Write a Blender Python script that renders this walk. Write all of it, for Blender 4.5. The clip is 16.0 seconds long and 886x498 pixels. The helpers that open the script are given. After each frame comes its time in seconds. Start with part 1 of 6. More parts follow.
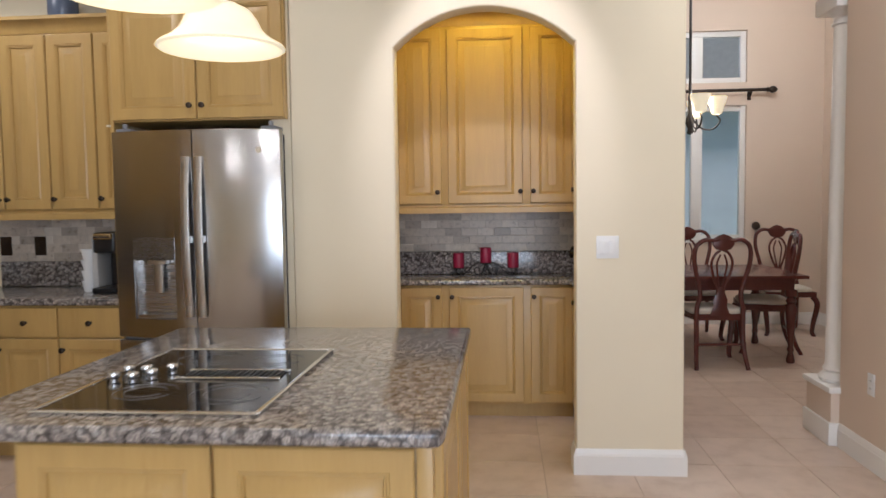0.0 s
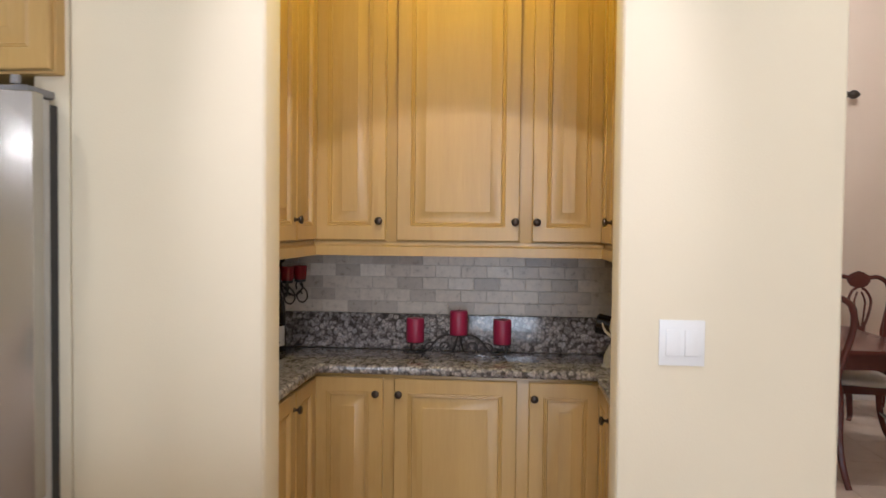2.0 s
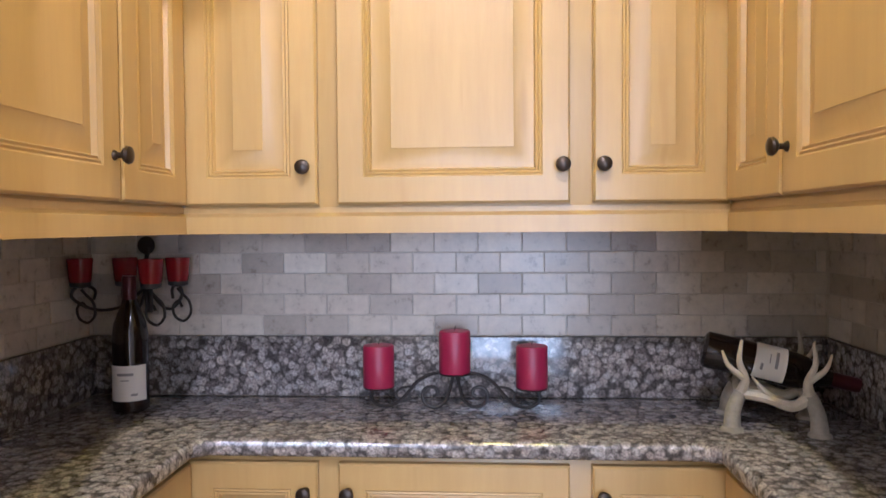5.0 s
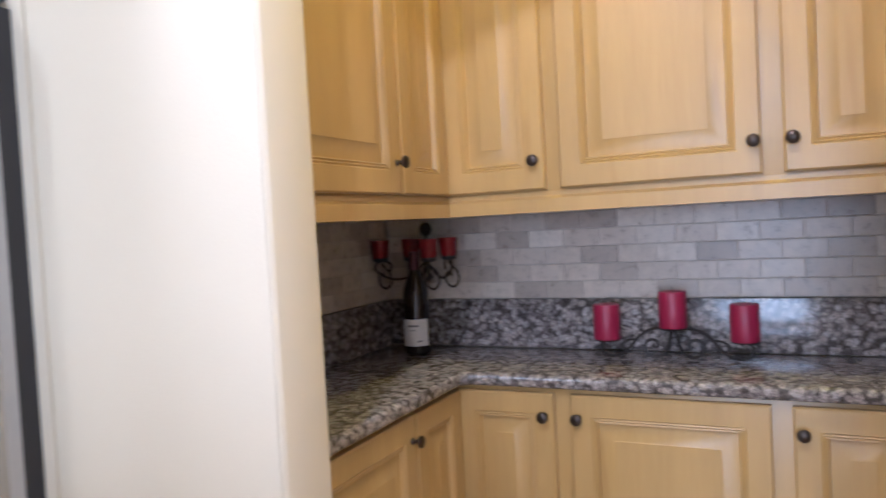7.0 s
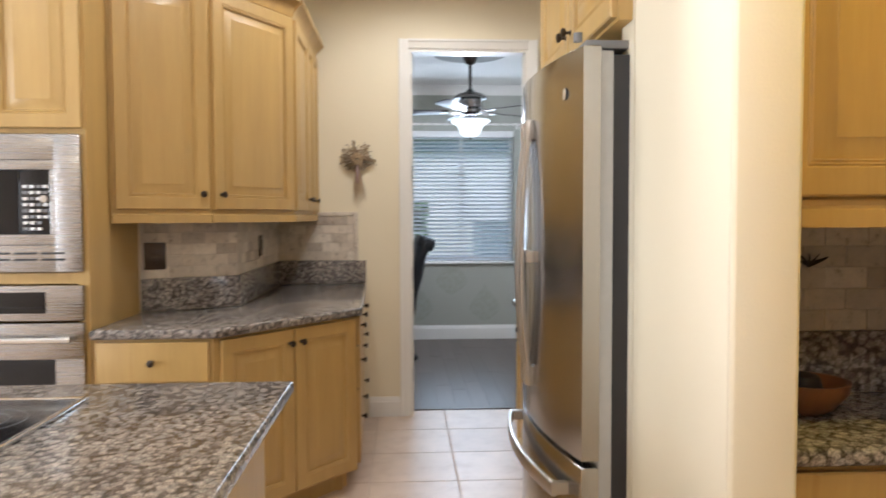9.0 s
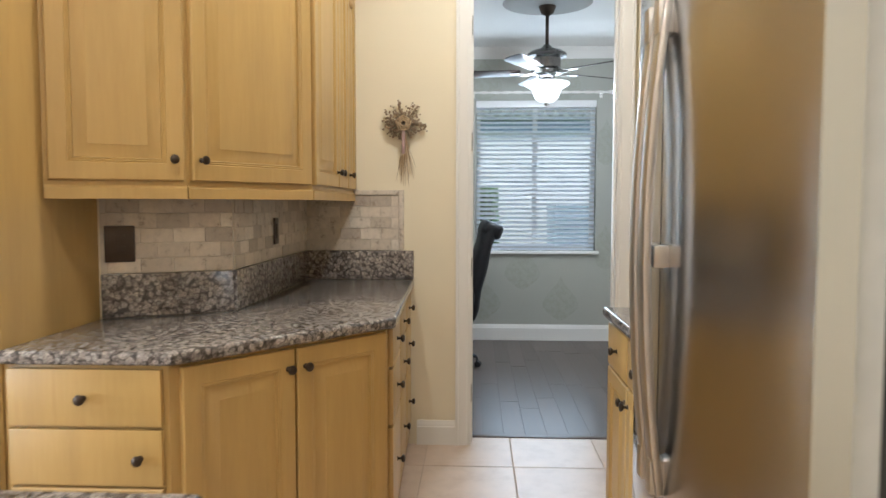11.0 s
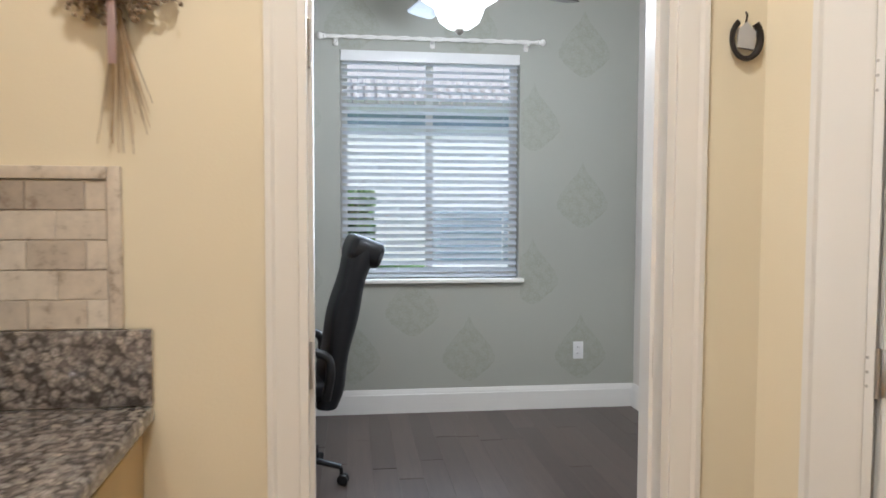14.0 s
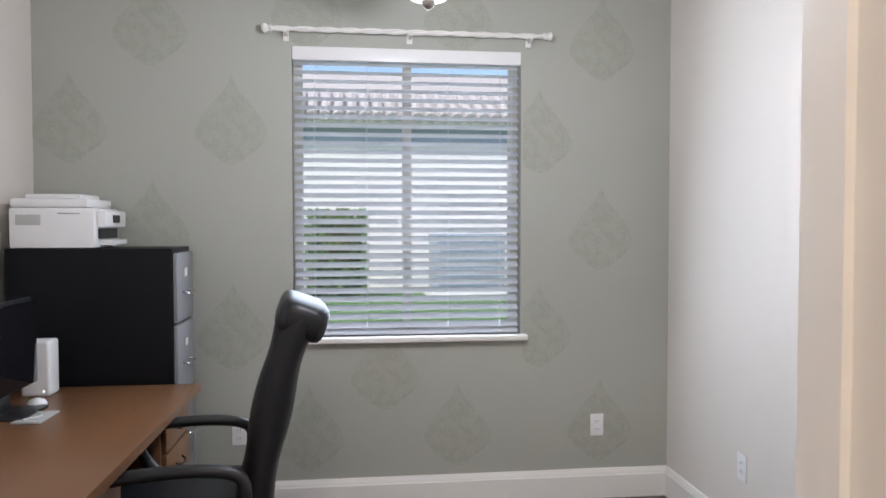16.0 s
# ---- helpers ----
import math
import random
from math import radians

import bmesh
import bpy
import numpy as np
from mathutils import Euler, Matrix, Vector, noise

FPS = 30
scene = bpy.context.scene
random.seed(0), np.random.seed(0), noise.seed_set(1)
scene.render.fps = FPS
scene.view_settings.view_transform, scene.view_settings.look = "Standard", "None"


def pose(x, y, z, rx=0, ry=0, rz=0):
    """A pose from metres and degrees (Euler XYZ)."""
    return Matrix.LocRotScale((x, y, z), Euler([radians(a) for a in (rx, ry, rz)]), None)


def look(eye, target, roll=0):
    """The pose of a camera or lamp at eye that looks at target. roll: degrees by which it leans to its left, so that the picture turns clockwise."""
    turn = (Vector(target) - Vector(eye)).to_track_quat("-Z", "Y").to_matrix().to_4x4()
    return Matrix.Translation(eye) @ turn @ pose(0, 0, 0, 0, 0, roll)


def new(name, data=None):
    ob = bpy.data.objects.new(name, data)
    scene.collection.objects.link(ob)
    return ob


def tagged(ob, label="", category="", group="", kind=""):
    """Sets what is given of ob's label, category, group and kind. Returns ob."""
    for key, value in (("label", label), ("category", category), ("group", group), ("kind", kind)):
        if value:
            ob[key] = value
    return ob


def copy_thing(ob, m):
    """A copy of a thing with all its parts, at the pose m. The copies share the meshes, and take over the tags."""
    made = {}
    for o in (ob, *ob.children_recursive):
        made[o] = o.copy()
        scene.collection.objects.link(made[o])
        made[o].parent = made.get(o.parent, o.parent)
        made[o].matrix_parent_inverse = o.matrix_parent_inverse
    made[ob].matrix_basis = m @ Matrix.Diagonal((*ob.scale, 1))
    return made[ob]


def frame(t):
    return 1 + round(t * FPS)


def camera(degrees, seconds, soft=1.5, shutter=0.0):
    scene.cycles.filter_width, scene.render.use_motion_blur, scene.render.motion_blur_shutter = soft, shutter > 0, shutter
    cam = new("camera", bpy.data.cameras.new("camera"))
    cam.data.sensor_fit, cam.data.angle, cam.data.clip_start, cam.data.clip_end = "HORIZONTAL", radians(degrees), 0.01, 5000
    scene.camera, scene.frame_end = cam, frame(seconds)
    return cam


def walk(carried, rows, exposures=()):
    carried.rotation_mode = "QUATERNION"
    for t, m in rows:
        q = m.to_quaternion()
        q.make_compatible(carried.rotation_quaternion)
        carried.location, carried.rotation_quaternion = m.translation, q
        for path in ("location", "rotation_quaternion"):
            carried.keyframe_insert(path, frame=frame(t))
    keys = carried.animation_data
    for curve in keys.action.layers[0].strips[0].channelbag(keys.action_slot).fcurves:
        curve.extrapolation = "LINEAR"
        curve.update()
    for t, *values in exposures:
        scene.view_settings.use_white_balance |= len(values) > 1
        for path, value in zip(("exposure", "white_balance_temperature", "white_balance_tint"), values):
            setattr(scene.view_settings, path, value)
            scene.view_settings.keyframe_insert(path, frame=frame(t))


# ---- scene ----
cam = camera(63.2, 16.0, 1.5, 0.4)
PATH = [
    (0, (0.269, 0.096, 1.401), (0.099, 2.085, 1.276), -0.8),
    (0.5, (0.283, 0.583, 1.424), (0.112, 2.573, 1.311), -0.3),
    (1, (0.312, 1.048, 1.425), (0.142, 3.038, 1.323), 0.0),
    (1.5, (0.33, 1.485, 1.446), (0.164, 3.475, 1.351), 0.4),
    (2, (0.362, 1.936, 1.457), (0.171, 3.925, 1.394), 0.6),
    (2.5, (0.385, 2.323, 1.446), (0.173, 4.312, 1.414), 1.1),
    (3, (0.391, 2.658, 1.457), (0.16, 4.644, 1.459), 1.2),
    (3.2, (0.374, 2.785, 1.456), (0.134, 4.771, 1.469), 1.1),
    (5.3, (0.217, 3.234, 1.32), (0.102, 5.229, 1.234), -0.5),
    (5.5, (0.218, 3.221, 1.301), (0.077, 5.214, 1.201), -0.8),
    (6, (0.226, 3.129, 1.293), (-0.022, 5.111, 1.182), -1.5),
    (6.5, (0.275, 3.015, 1.315), (-0.205, 4.954, 1.212), -2.4),
    (7, (0.435, 2.888, 1.323), (-0.428, 4.691, 1.254), -3.1),
    (7.5, (0.564, 2.852, 1.336), (-0.722, 4.384, 1.295), -3.2),
    (8, (0.736, 2.941, 1.342), (-0.914, 4.072, 1.33), -3.0),
    (8.5, (0.855, 3.105, 1.345), (-1.061, 3.676, 1.312), -2.0),
    (9, (0.938, 3.21, 1.363), (-1.057, 3.319, 1.274), -0.2),
    (9.2, (0.947, 3.267, 1.345), (-1.05, 3.27, 1.231), -0.8),
    (11.3, (-0.291, 3.297, 1.316), (-2.285, 3.202, 1.193), 0.0),
    (11.5, (-0.438, 3.299, 1.3), (-2.432, 3.211, 1.183), -0.2),
    (12, (-0.876, 3.286, 1.303), (-2.873, 3.231, 1.194), -0.3),
    (12.5, (-1.293, 3.277, 1.294), (-3.29, 3.282, 1.192), -0.3),
    (13, (-1.678, 3.286, 1.295), (-3.673, 3.375, 1.194), -0.1),
    (13.5, (-2.073, 3.317, 1.306), (-4.062, 3.495, 1.202), 0.2),
    (14, (-2.444, 3.358, 1.314), (-4.425, 3.608, 1.205), 0.2),
    (14.5, (-2.77, 3.43, 1.303), (-4.744, 3.723, 1.19), 0.3),
    (15, (-3.045, 3.489, 1.342), (-5.013, 3.802, 1.223), 0.1),
    (15.5, (-3.28, 3.562, 1.377), (-5.254, 3.844, 1.262), 0.0),
    (16, (-3.415, 3.606, 1.429), (-5.398, 3.84, 1.364), -0.0),
]
EXPOSURE = [(0.0, -0.65, 5600, 10), (1.5, -0.5, 5600, 10), (3.0, -0.3, 5350, 10), (5.5, 0.4, 4800, 16), (6.5, 0.2, 4800, 16), (7.5, -0.08, 4850, 14), (8.5, 0.1, 5450, 10), (9.0, 0.12, 5650, 8),
            (11.5, 0.34, 5700, 4), (13.5, 0.45, 5800, 5), (15.0, 0.36, 6050, 14), (16.0, 0.38, 6200, 14)]
walk(cam, [(t, look(eye, target, roll)) for t, eye, target, roll in PATH], EXPOSURE)

# ---- world and light ----
world = bpy.data.worlds.new("world")
scene.world = world
world.use_nodes = True
wn = world.node_tree.nodes
sky = wn.new("ShaderNodeTexSky")
sky.sky_type, sky.sun_disc = "NISHITA", False
sky.sun_elevation, sky.sun_rotation = radians(50), radians(123)
wn["Background"].inputs[1].default_value = 0.15
world.node_tree.links.new(sky.outputs[0], wn["Background"].inputs[0])


def lamp(name, kind, m, energy, color=(1, 1, 1), size=0.2, size_y=None, spot=None, blend=0.5):
    data = bpy.data.lights.new(name, kind)
    data.energy, data.color = energy, color
    if kind == "AREA":
        data.size = size
        if size_y:
            data.shape, data.size_y = "RECTANGLE", size_y
    elif kind == "SUN":
        data.angle = radians(size)
    else:
        data.shadow_soft_size = size
    if kind == "SPOT":
        data.spot_size, data.spot_blend = radians(spot), blend
    ob = new(name, data)
    ob.matrix_world = m
    return ob


CEIL, DCEIL, OCEIL = 3.05, 3.95, 2.80
WARM, HALOGEN, DAY, COOL = (1.0, 0.72, 0.08), (1.0, 0.90, 0.79), (0.80, 0.90, 1.0), (0.95, 0.96, 1.0)
lamp("sun", "SUN", look((14, -9, 20), (0, 0, 0)), 3.0, (1.0, 0.95, 0.88), 10)
# recessed kitchen downlights
DOWN = [(0.18, 2.62), (-1.45, 2.75), (-2.9, 3.38), (-0.6, 0.9), (1.5, 1.6), (1.6, 3.2), (-1.5, 0.0)]
lamp("downlight", "SPOT", look((0.18, 2.62, CEIL - 0.03), (0.18, 4.7, 1.15)), 110, (1.0, 0.86, 0.82), 0.03, None, 50, 0.5)
for dx, dy in DOWN[1:]:
    lamp("downlight", "SPOT", look((dx, dy, CEIL - 0.03), (dx, dy, 0)), {-2.9: 58, -1.45: 40, -0.6: 40, 1.5: 42, 1.6: 40, -1.5: 36}[dx], HALOGEN, 0.05, None, 164, 0.45)
lamp("niche_lamp", "SPOT", look((0.18, 4.25, 2.86), (0.18, 4.5, 0)), 42, WARM, 0.05, None, 140, 0.6)
# daylight of the glass doors behind the kitchen
lamp("patio_daylight", "AREA", look((1.0, -2.9, 1.35), (0.4, 3, 1.2)), 160, (0.90, 0.94, 1.0), 2.2, 2.2)
lamp("office_daylight", "AREA", look((-6.9, 3.86, 1.6), (-4, 3.86, 1.0)), 20, DAY, 1.1, 1.4)
lamp("fan_bulb", "POINT", pose(-5.5, 3.81, 2.16), 42, COOL, 0.06)
lamp("pendant_bulb", "POINT", pose(-0.58, 2.25, 1.96), 4, HALOGEN, 0.03)
lamp("pendant_bulb", "POINT", pose(-0.53, 1.65, 1.96), 4, HALOGEN, 0.03)
lamp("chandelier_bulb", "POINT", pose(2.05, 6.95, 2.35), 25, HALOGEN, 0.1)
# added fill light to brighten the dining room, no fixture belongs to it
lamp("dining_fill", "POINT", pose(2.6, 6.6, 3.5), 85, (1.0, 0.95, 0.88), 0.1)

# ---- materials ----


class Mat:
    """A small builder of node materials."""

    def __init__(self, name, color=(0.5, 0.5, 0.5), rough=0.5, metal=0.0):
        self.m = bpy.data.materials.new(name)
        self.m.use_nodes = True
        self.t = self.m.node_tree
        self.b = self.t.nodes["Principled BSDF"]
        self.b.inputs["Base Color"].default_value = (*color, 1)
        self.b.inputs["Roughness"].default_value = rough
        self.b.inputs["Metallic"].default_value = metal

    def n(self, kind, **values):
        node = self.t.nodes.new(kind)
        for k, v in values.items():
            node.inputs[k].default_value = v
        return node

    def link(self, a, b):
        self.t.links.new(a, b)

    def coords(self, scale=(1, 1, 1), space="Object"):
        c, mp = self.n("ShaderNodeTexCoord"), self.n("ShaderNodeMapping", Scale=scale)
        self.link(c.outputs[space], mp.inputs[0])
        return mp.outputs[0]

    def noise(self, vec, scale, detail=4, rough=0.55):
        nz = self.n("ShaderNodeTexNoise", Scale=scale, Detail=detail, Roughness=rough)
        self.link(vec, nz.inputs["Vector"])
        return nz.outputs[0]

    def ramp(self, fac, stops):
        r = self.n("ShaderNodeValToRGB")
        els = r.color_ramp.elements
        while len(els) < len(stops):
            els.new(0.5)
        for e, (p, c) in zip(els, stops):
            e.position, e.color = p, (*c, 1)
        self.link(fac, r.inputs[0])
        return r.outputs[0]

    def mix(self, fac, a, b, mode="MIX"):
        mx = self.t.nodes.new("ShaderNodeMix")
        mx.data_type, mx.blend_type = "RGBA", mode
        for val, i in ((fac, 0), (a, 6), (b, 7)):
            if isinstance(val, (int, float)):
                mx.inputs[i].default_value = val
            elif isinstance(val, tuple):
                mx.inputs[i].default_value = (*val, 1)
            else:
                self.link(val, mx.inputs[i])
        return mx.outputs[2]

    def color(self, out):
        self.link(out, self.b.inputs["Base Color"])
        return self

    def bump(self, h, strength=0.2, dist=0.002):
        bp = self.n("ShaderNodeBump", Strength=strength, Distance=dist)
        self.link(h, bp.inputs["Height"])
        self.link(bp.outputs[0], self.b.inputs["Normal"])
        return self

    def roughness(self, fac, lo, hi):
        mr = self.n("ShaderNodeMapRange")
        mr.inputs["To Min"].default_value, mr.inputs["To Max"].default_value = lo, hi
        self.link(fac, mr.inputs[0])
        self.link(mr.outputs[0], self.b.inputs["Roughness"])
        return self


def scaled(c, k):
    return tuple(min(1, v * k) for v in c)


def paint(name, c, rough=0.6, bump=0.25, grain=160):
    m = Mat(name, c, rough)
    v = m.coords()
    m.color(m.mix(m.noise(v, 1.3, 3), scaled(c, 0.95), scaled(c, 1.04)))
    m.bump(m.noise(v, grain, 3), bump, 0.0015)
    return m.m


def wood(name, c, dark, rough=0.35, along=(9, 9, 0.9), vary=0.12):
    m = Mat(name, c, rough)
    v = m.coords(along)
    info = m.n("ShaderNodeObjectInfo")
    add = m.n("ShaderNodeVectorMath")
    sc = m.n("ShaderNodeVectorMath")
    sc.operation = "SCALE"
    comb = m.n("ShaderNodeCombineXYZ")
    for i in range(3):
        m.link(info.outputs["Random"], comb.inputs[i])
    m.link(comb.outputs[0], sc.inputs[0])
    sc.inputs["Scale"].default_value = 40
    m.link(v, add.inputs[0])
    m.link(sc.outputs[0], add.inputs[1])
    vec = add.outputs[0]
    big = m.noise(vec, 1.2, 3, 0.5)
    fine = m.noise(vec, 9, 6, 0.65)
    col = m.ramp(big, [(0.3, scaled(c, 1 - vary)), (0.55, c), (0.75, scaled(c, 1 + vary * 0.6))])
    fr = m.ramp(fine, [(0.35, (0, 0, 0)), (0.7, (1, 1, 1))])
    col = m.mix(0.2, col, m.mix(fr, dark, c))
    knot = m.ramp(m.noise(vec, 2.7, 2, 0.3), [(0.70, (0, 0, 0)), (0.78, (1, 1, 1))])
    col = m.mix(m.mix(knot, (0, 0, 0), (0.45, 0.45, 0.45)), col, dark)
    m.color(col).bump(fine, 0.06, 0.001).roughness(fine, rough - 0.06, rough + 0.1)
    m.b.inputs["Coat Weight"].default_value = 0.15
    m.b.inputs["Coat Roughness"].default_value = 0.25
    return m.m


def granite():
    m = Mat("granite", (0.3, 0.27, 0.24), 0.12)
    v = m.coords()
    warp = m.noise(v, 25, 2)
    vv = m.mix(0.02, v, warp, "ADD")
    vo = m.n("ShaderNodeTexVoronoi", Scale=60.0, Randomness=1.0)
    m.link(vv, vo.inputs["Vector"])
    sep = m.n("ShaderNodeSeparateColor")
    m.link(vo.outputs["Color"], sep.inputs[0])
    cell = m.ramp(sep.outputs[0], [(0.0, (0.15, 0.13, 0.12)), (0.2, (0.24, 0.22, 0.21)), (0.45, (0.36, 0.32, 0.29)),
                                   (0.7, (0.43, 0.40, 0.375)), (0.88, (0.33, 0.32, 0.31)), (1.0, (0.52, 0.47, 0.41))])
    rim = m.ramp(vo.outputs["Distance"], [(0.48, (0, 0, 0)), (0.78, (0.9, 0.9, 0.9))])
    col = m.mix(rim, cell, (0.06, 0.053, 0.05))
    blot = m.ramp(m.noise(v, 38, 3, 0.6), [(0.56, (0, 0, 0)), (0.66, (0.8, 0.8, 0.8))])
    col = m.mix(blot, col, (0.07, 0.062, 0.058))
    fine = m.noise(v, 190, 3, 0.7)
    fr = m.ramp(fine, [(0.40, (0.45, 0.43, 0.42)), (0.55, (1, 1, 1)), (0.68, (1.35, 1.3, 1.25))])
    col = m.mix(0.8, col, fr, "MULTIPLY")
    cloud = m.ramp(m.noise(v, 5, 3), [(0.35, (0.85, 0.83, 0.82)), (0.65, (1.1, 1.08, 1.05))])
    m.color(m.mix(0.8, col, cloud, "MULTIPLY"))
    m.roughness(fine, 0.08, 0.17)
    return m.m


def tumbled(name, c1, c2, c3, rough=0.5, scale=28):
    m = Mat(name, c1, rough)
    info = m.n("ShaderNodeObjectInfo")
    v = m.coords(space="Generated")
    g = m.n("ShaderNodeNewGeometry")
    base = m.ramp(info.outputs["Random"], [(0.0, c2), (0.45, c1), (0.8, scaled(c1, 1.08)), (1.0, c3)])
    nz = m.noise(g.outputs["Position"], scale, 5, 0.7)
    pits = m.ramp(nz, [(0.33, (0.55, 0.5, 0.45)), (0.43, (0.92, 0.91, 0.9)), (0.65, (1.08, 1.07, 1.05))])
    m.color(m.mix(0.85, base, pits, "MULTIPLY")).bump(nz, 0.35, 0.002).roughness(nz, rough - 0.15, rough + 0.15)
    return m.m


def floor_tile():
    m = Mat("floor_tile", (0.5, 0.4, 0.31), 0.25)
    info = m.n("ShaderNodeObjectInfo")
    g = m.n("ShaderNodeNewGeometry")
    base = m.ramp(info.outputs["Random"], [(0, (0.54, 0.42, 0.33)), (0.5, (0.585, 0.465, 0.37)), (1, (0.62, 0.50, 0.405))])
    big = m.noise(g.outputs["Position"], 7, 5, 0.6)
    mott = m.ramp(big, [(0.3, (0.85, 0.8, 0.76)), (0.5, (1, 1, 1)), (0.72, (1.1, 1.1, 1.1))])
    m.color(m.mix(0.9, base, mott, "MULTIPLY")).bump(m.noise(g.outputs["Position"], 40, 3), 0.03, 0.002)
    m.roughness(big, 0.26, 0.40)
    return m.m


def plank_floor():
    m = Mat("plank", (0.1, 0.08, 0.07), 0.3)
    info = m.n("ShaderNodeObjectInfo")
    v = m.coords((0.8, 12, 12), "Object")
    base = m.ramp(info.outputs["Random"], [(0, (0.07, 0.052, 0.044)), (0.5, (0.084, 0.062, 0.052)), (1, (0.10, 0.075, 0.063))])
    nz = m.noise(v, 5, 6, 0.65)
    m.color(m.mix(0.8, base, m.ramp(nz, [(0.3, (0.6, 0.58, 0.56)), (0.7, (1.25, 1.22, 1.2))]), "MULTIPLY"))
    m.bump(nz, 0.1, 0.001).roughness(nz, 0.22, 0.42)
    m.b.inputs["Specular IOR Level"].default_value = 0.3
    return m.m


def steel(name, c=(0.42, 0.40, 0.38), rough=0.22, along=(60, 60, 0.6), wavy=0.0):
    m = Mat(name, c, rough, 1.0)
    nz = m.noise(m.coords(along), 6, 4, 0.6)
    m.roughness(nz, rough - 0.04, rough + 0.08).bump(nz, 0.015, 0.001)
    if wavy:
        # slow dents of the sheet, drawn out upwards
        slow = m.n("ShaderNodeBump", Strength=wavy, Distance=0.006)
        m.link(m.noise(m.coords((5, 5, 0.8)), 1.0, 2, 0.4), slow.inputs["Height"])
        m.link(slow.outputs[0], m.t.nodes["Bump"].inputs["Normal"])
    m.b.inputs["Anisotropic"].default_value = 0.5 if wavy else 0.4
    if wavy:
        m.b.inputs["Anisotropic Rotation"].default_value = 0.25
    return m.m


def plain(name, c, rough=0.5, metal=0.0, vary=0.08, scale=30, bump=0.05):
    m = Mat(name, c, rough, metal)
    nz = m.noise(m.coords(), scale, 4)
    m.color(m.mix(nz, scaled(c, 1 - vary), scaled(c, 1 + vary))).bump(nz, bump, 0.001)
    m.roughness(nz, max(0.02, rough - 0.05), rough + 0.06)
    return m.m


def glow(name, c, strength):
    m = Mat(name, c, 0.4)
    m.b.inputs["Emission Color"].default_value = (*c, 1)
    m.b.inputs["Emission Strength"].default_value = strength
    return m.m


def glassy(name, c=(1, 1, 1), rough=0.0, ior=1.45):
    m = Mat(name, c, rough)
    m.b.inputs["Transmission Weight"].default_value = 1.0
    m.b.inputs["IOR"].default_value = ior
    return m.m


def lace(name, c1, c2):
    """Stencilled damask paint: two close tones broken up as lace."""
    m = Mat(name, c1, 0.5)
    v = m.coords()
    vo = m.n("ShaderNodeTexVoronoi", Scale=55.0)
    vo.feature = "DISTANCE_TO_EDGE"
    m.link(v, vo.inputs["Vector"])
    f = m.ramp(vo.outputs[0], [(0.05, (0, 0, 0)), (0.12, (1, 1, 1))])
    f2 = m.ramp(m.noise(v, 22, 3), [(0.42, (0, 0, 0)), (0.55, (1, 1, 1))])
    m.color(m.mix(m.mix(0.5, f, f2), c1, c2))
    return m.m


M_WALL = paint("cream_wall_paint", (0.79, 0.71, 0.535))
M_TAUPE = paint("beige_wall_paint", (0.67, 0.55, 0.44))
M_SAGE = paint("sage_wall_paint", (0.395, 0.40, 0.352), bump=0.12)
M_GREIGE = paint("pale_wall_paint", (0.70, 0.655, 0.605))
M_CEIL = paint("ceiling_paint", (0.84, 0.83, 0.80), 0.8, 0.4, 90)
M_TRIM = paint("white_trim_paint", (0.80, 0.78, 0.74), 0.35, 0.04)
M_WOOD = wood("maple", (0.51, 0.338, 0.118), (0.37, 0.22, 0.06))
M_GRANITE = granite()
M_TRAV = tumbled("travertine", (0.60, 0.535, 0.45), (0.43, 0.375, 0.315), (0.74, 0.68, 0.59), 0.33)
M_GROUT = paint("grout", (0.58, 0.53, 0.46), 0.85)
M_FGROUT = paint("floor_grout", (0.55, 0.45, 0.37), 0.85)
M_FTILE = floor_tile()
M_PLANK = plank_floor()
M_STEEL = steel("brushed_steel", (0.46, 0.455, 0.455), 0.2, wavy=0.5)
M_STEELH = steel("appliance_steel", (0.43, 0.42, 0.41), 0.25, (0.6, 60, 60))
M_CHROME = plain("chrome", (0.72, 0.72, 0.72), 0.14, 1.0, 0.03)
M_NICKEL = plain("satin_nickel", (0.5, 0.48, 0.45), 0.32, 1.0, 0.05)
M_GREYL = plain("pale_grey_plastic", (0.45, 0.45, 0.44), 0.45)
M_GASKET = plain("dark_gasket", (0.025, 0.025, 0.027), 0.5)
M_BLACK = plain("black_plastic", (0.012, 0.012, 0.013), 0.35)
M_BGLASS = plain("black_glass", (0.008, 0.008, 0.01), 0.04, 0, 0.02, 5, 0)
M_BRONZE = plain("dark_bronze", (0.06, 0.045, 0.035), 0.35, 0.85)
M_IRON = plain("wrought_iron", (0.045, 0.038, 0.033), 0.5, 0.6)
M_WAX = plain("red_wax", (0.27, 0.012, 0.045), 0.42, 0, 0.1, 20)
M_WHITE = plain("white_plastic", (0.78, 0.78, 0.77), 0.35, 0, 0.02)
M_GREY = plain("grey_plastic", (0.22, 0.22, 0.23), 0.4)
M_CHERRY = wood("cherry", (0.10, 0.022, 0.016), (0.035, 0.008, 0.006), 0.22)
M_DESK = wood("walnut_desk", (0.175, 0.08, 0.034), (0.12, 0.05, 0.021), 0.34, (1.2, 10, 10))
M_LEATHER = plain("black_leather", (0.007, 0.007, 0.0085), 0.42, 0, 0.2, 60, 0.35)
M_CLOTH = plain("cream_upholstery", (0.55, 0.50, 0.42), 0.85, 0, 0.1, 200, 0.3)
M_LEATHER.node_tree.nodes["Principled BSDF"].inputs["Specular IOR Level"].default_value = 0.35
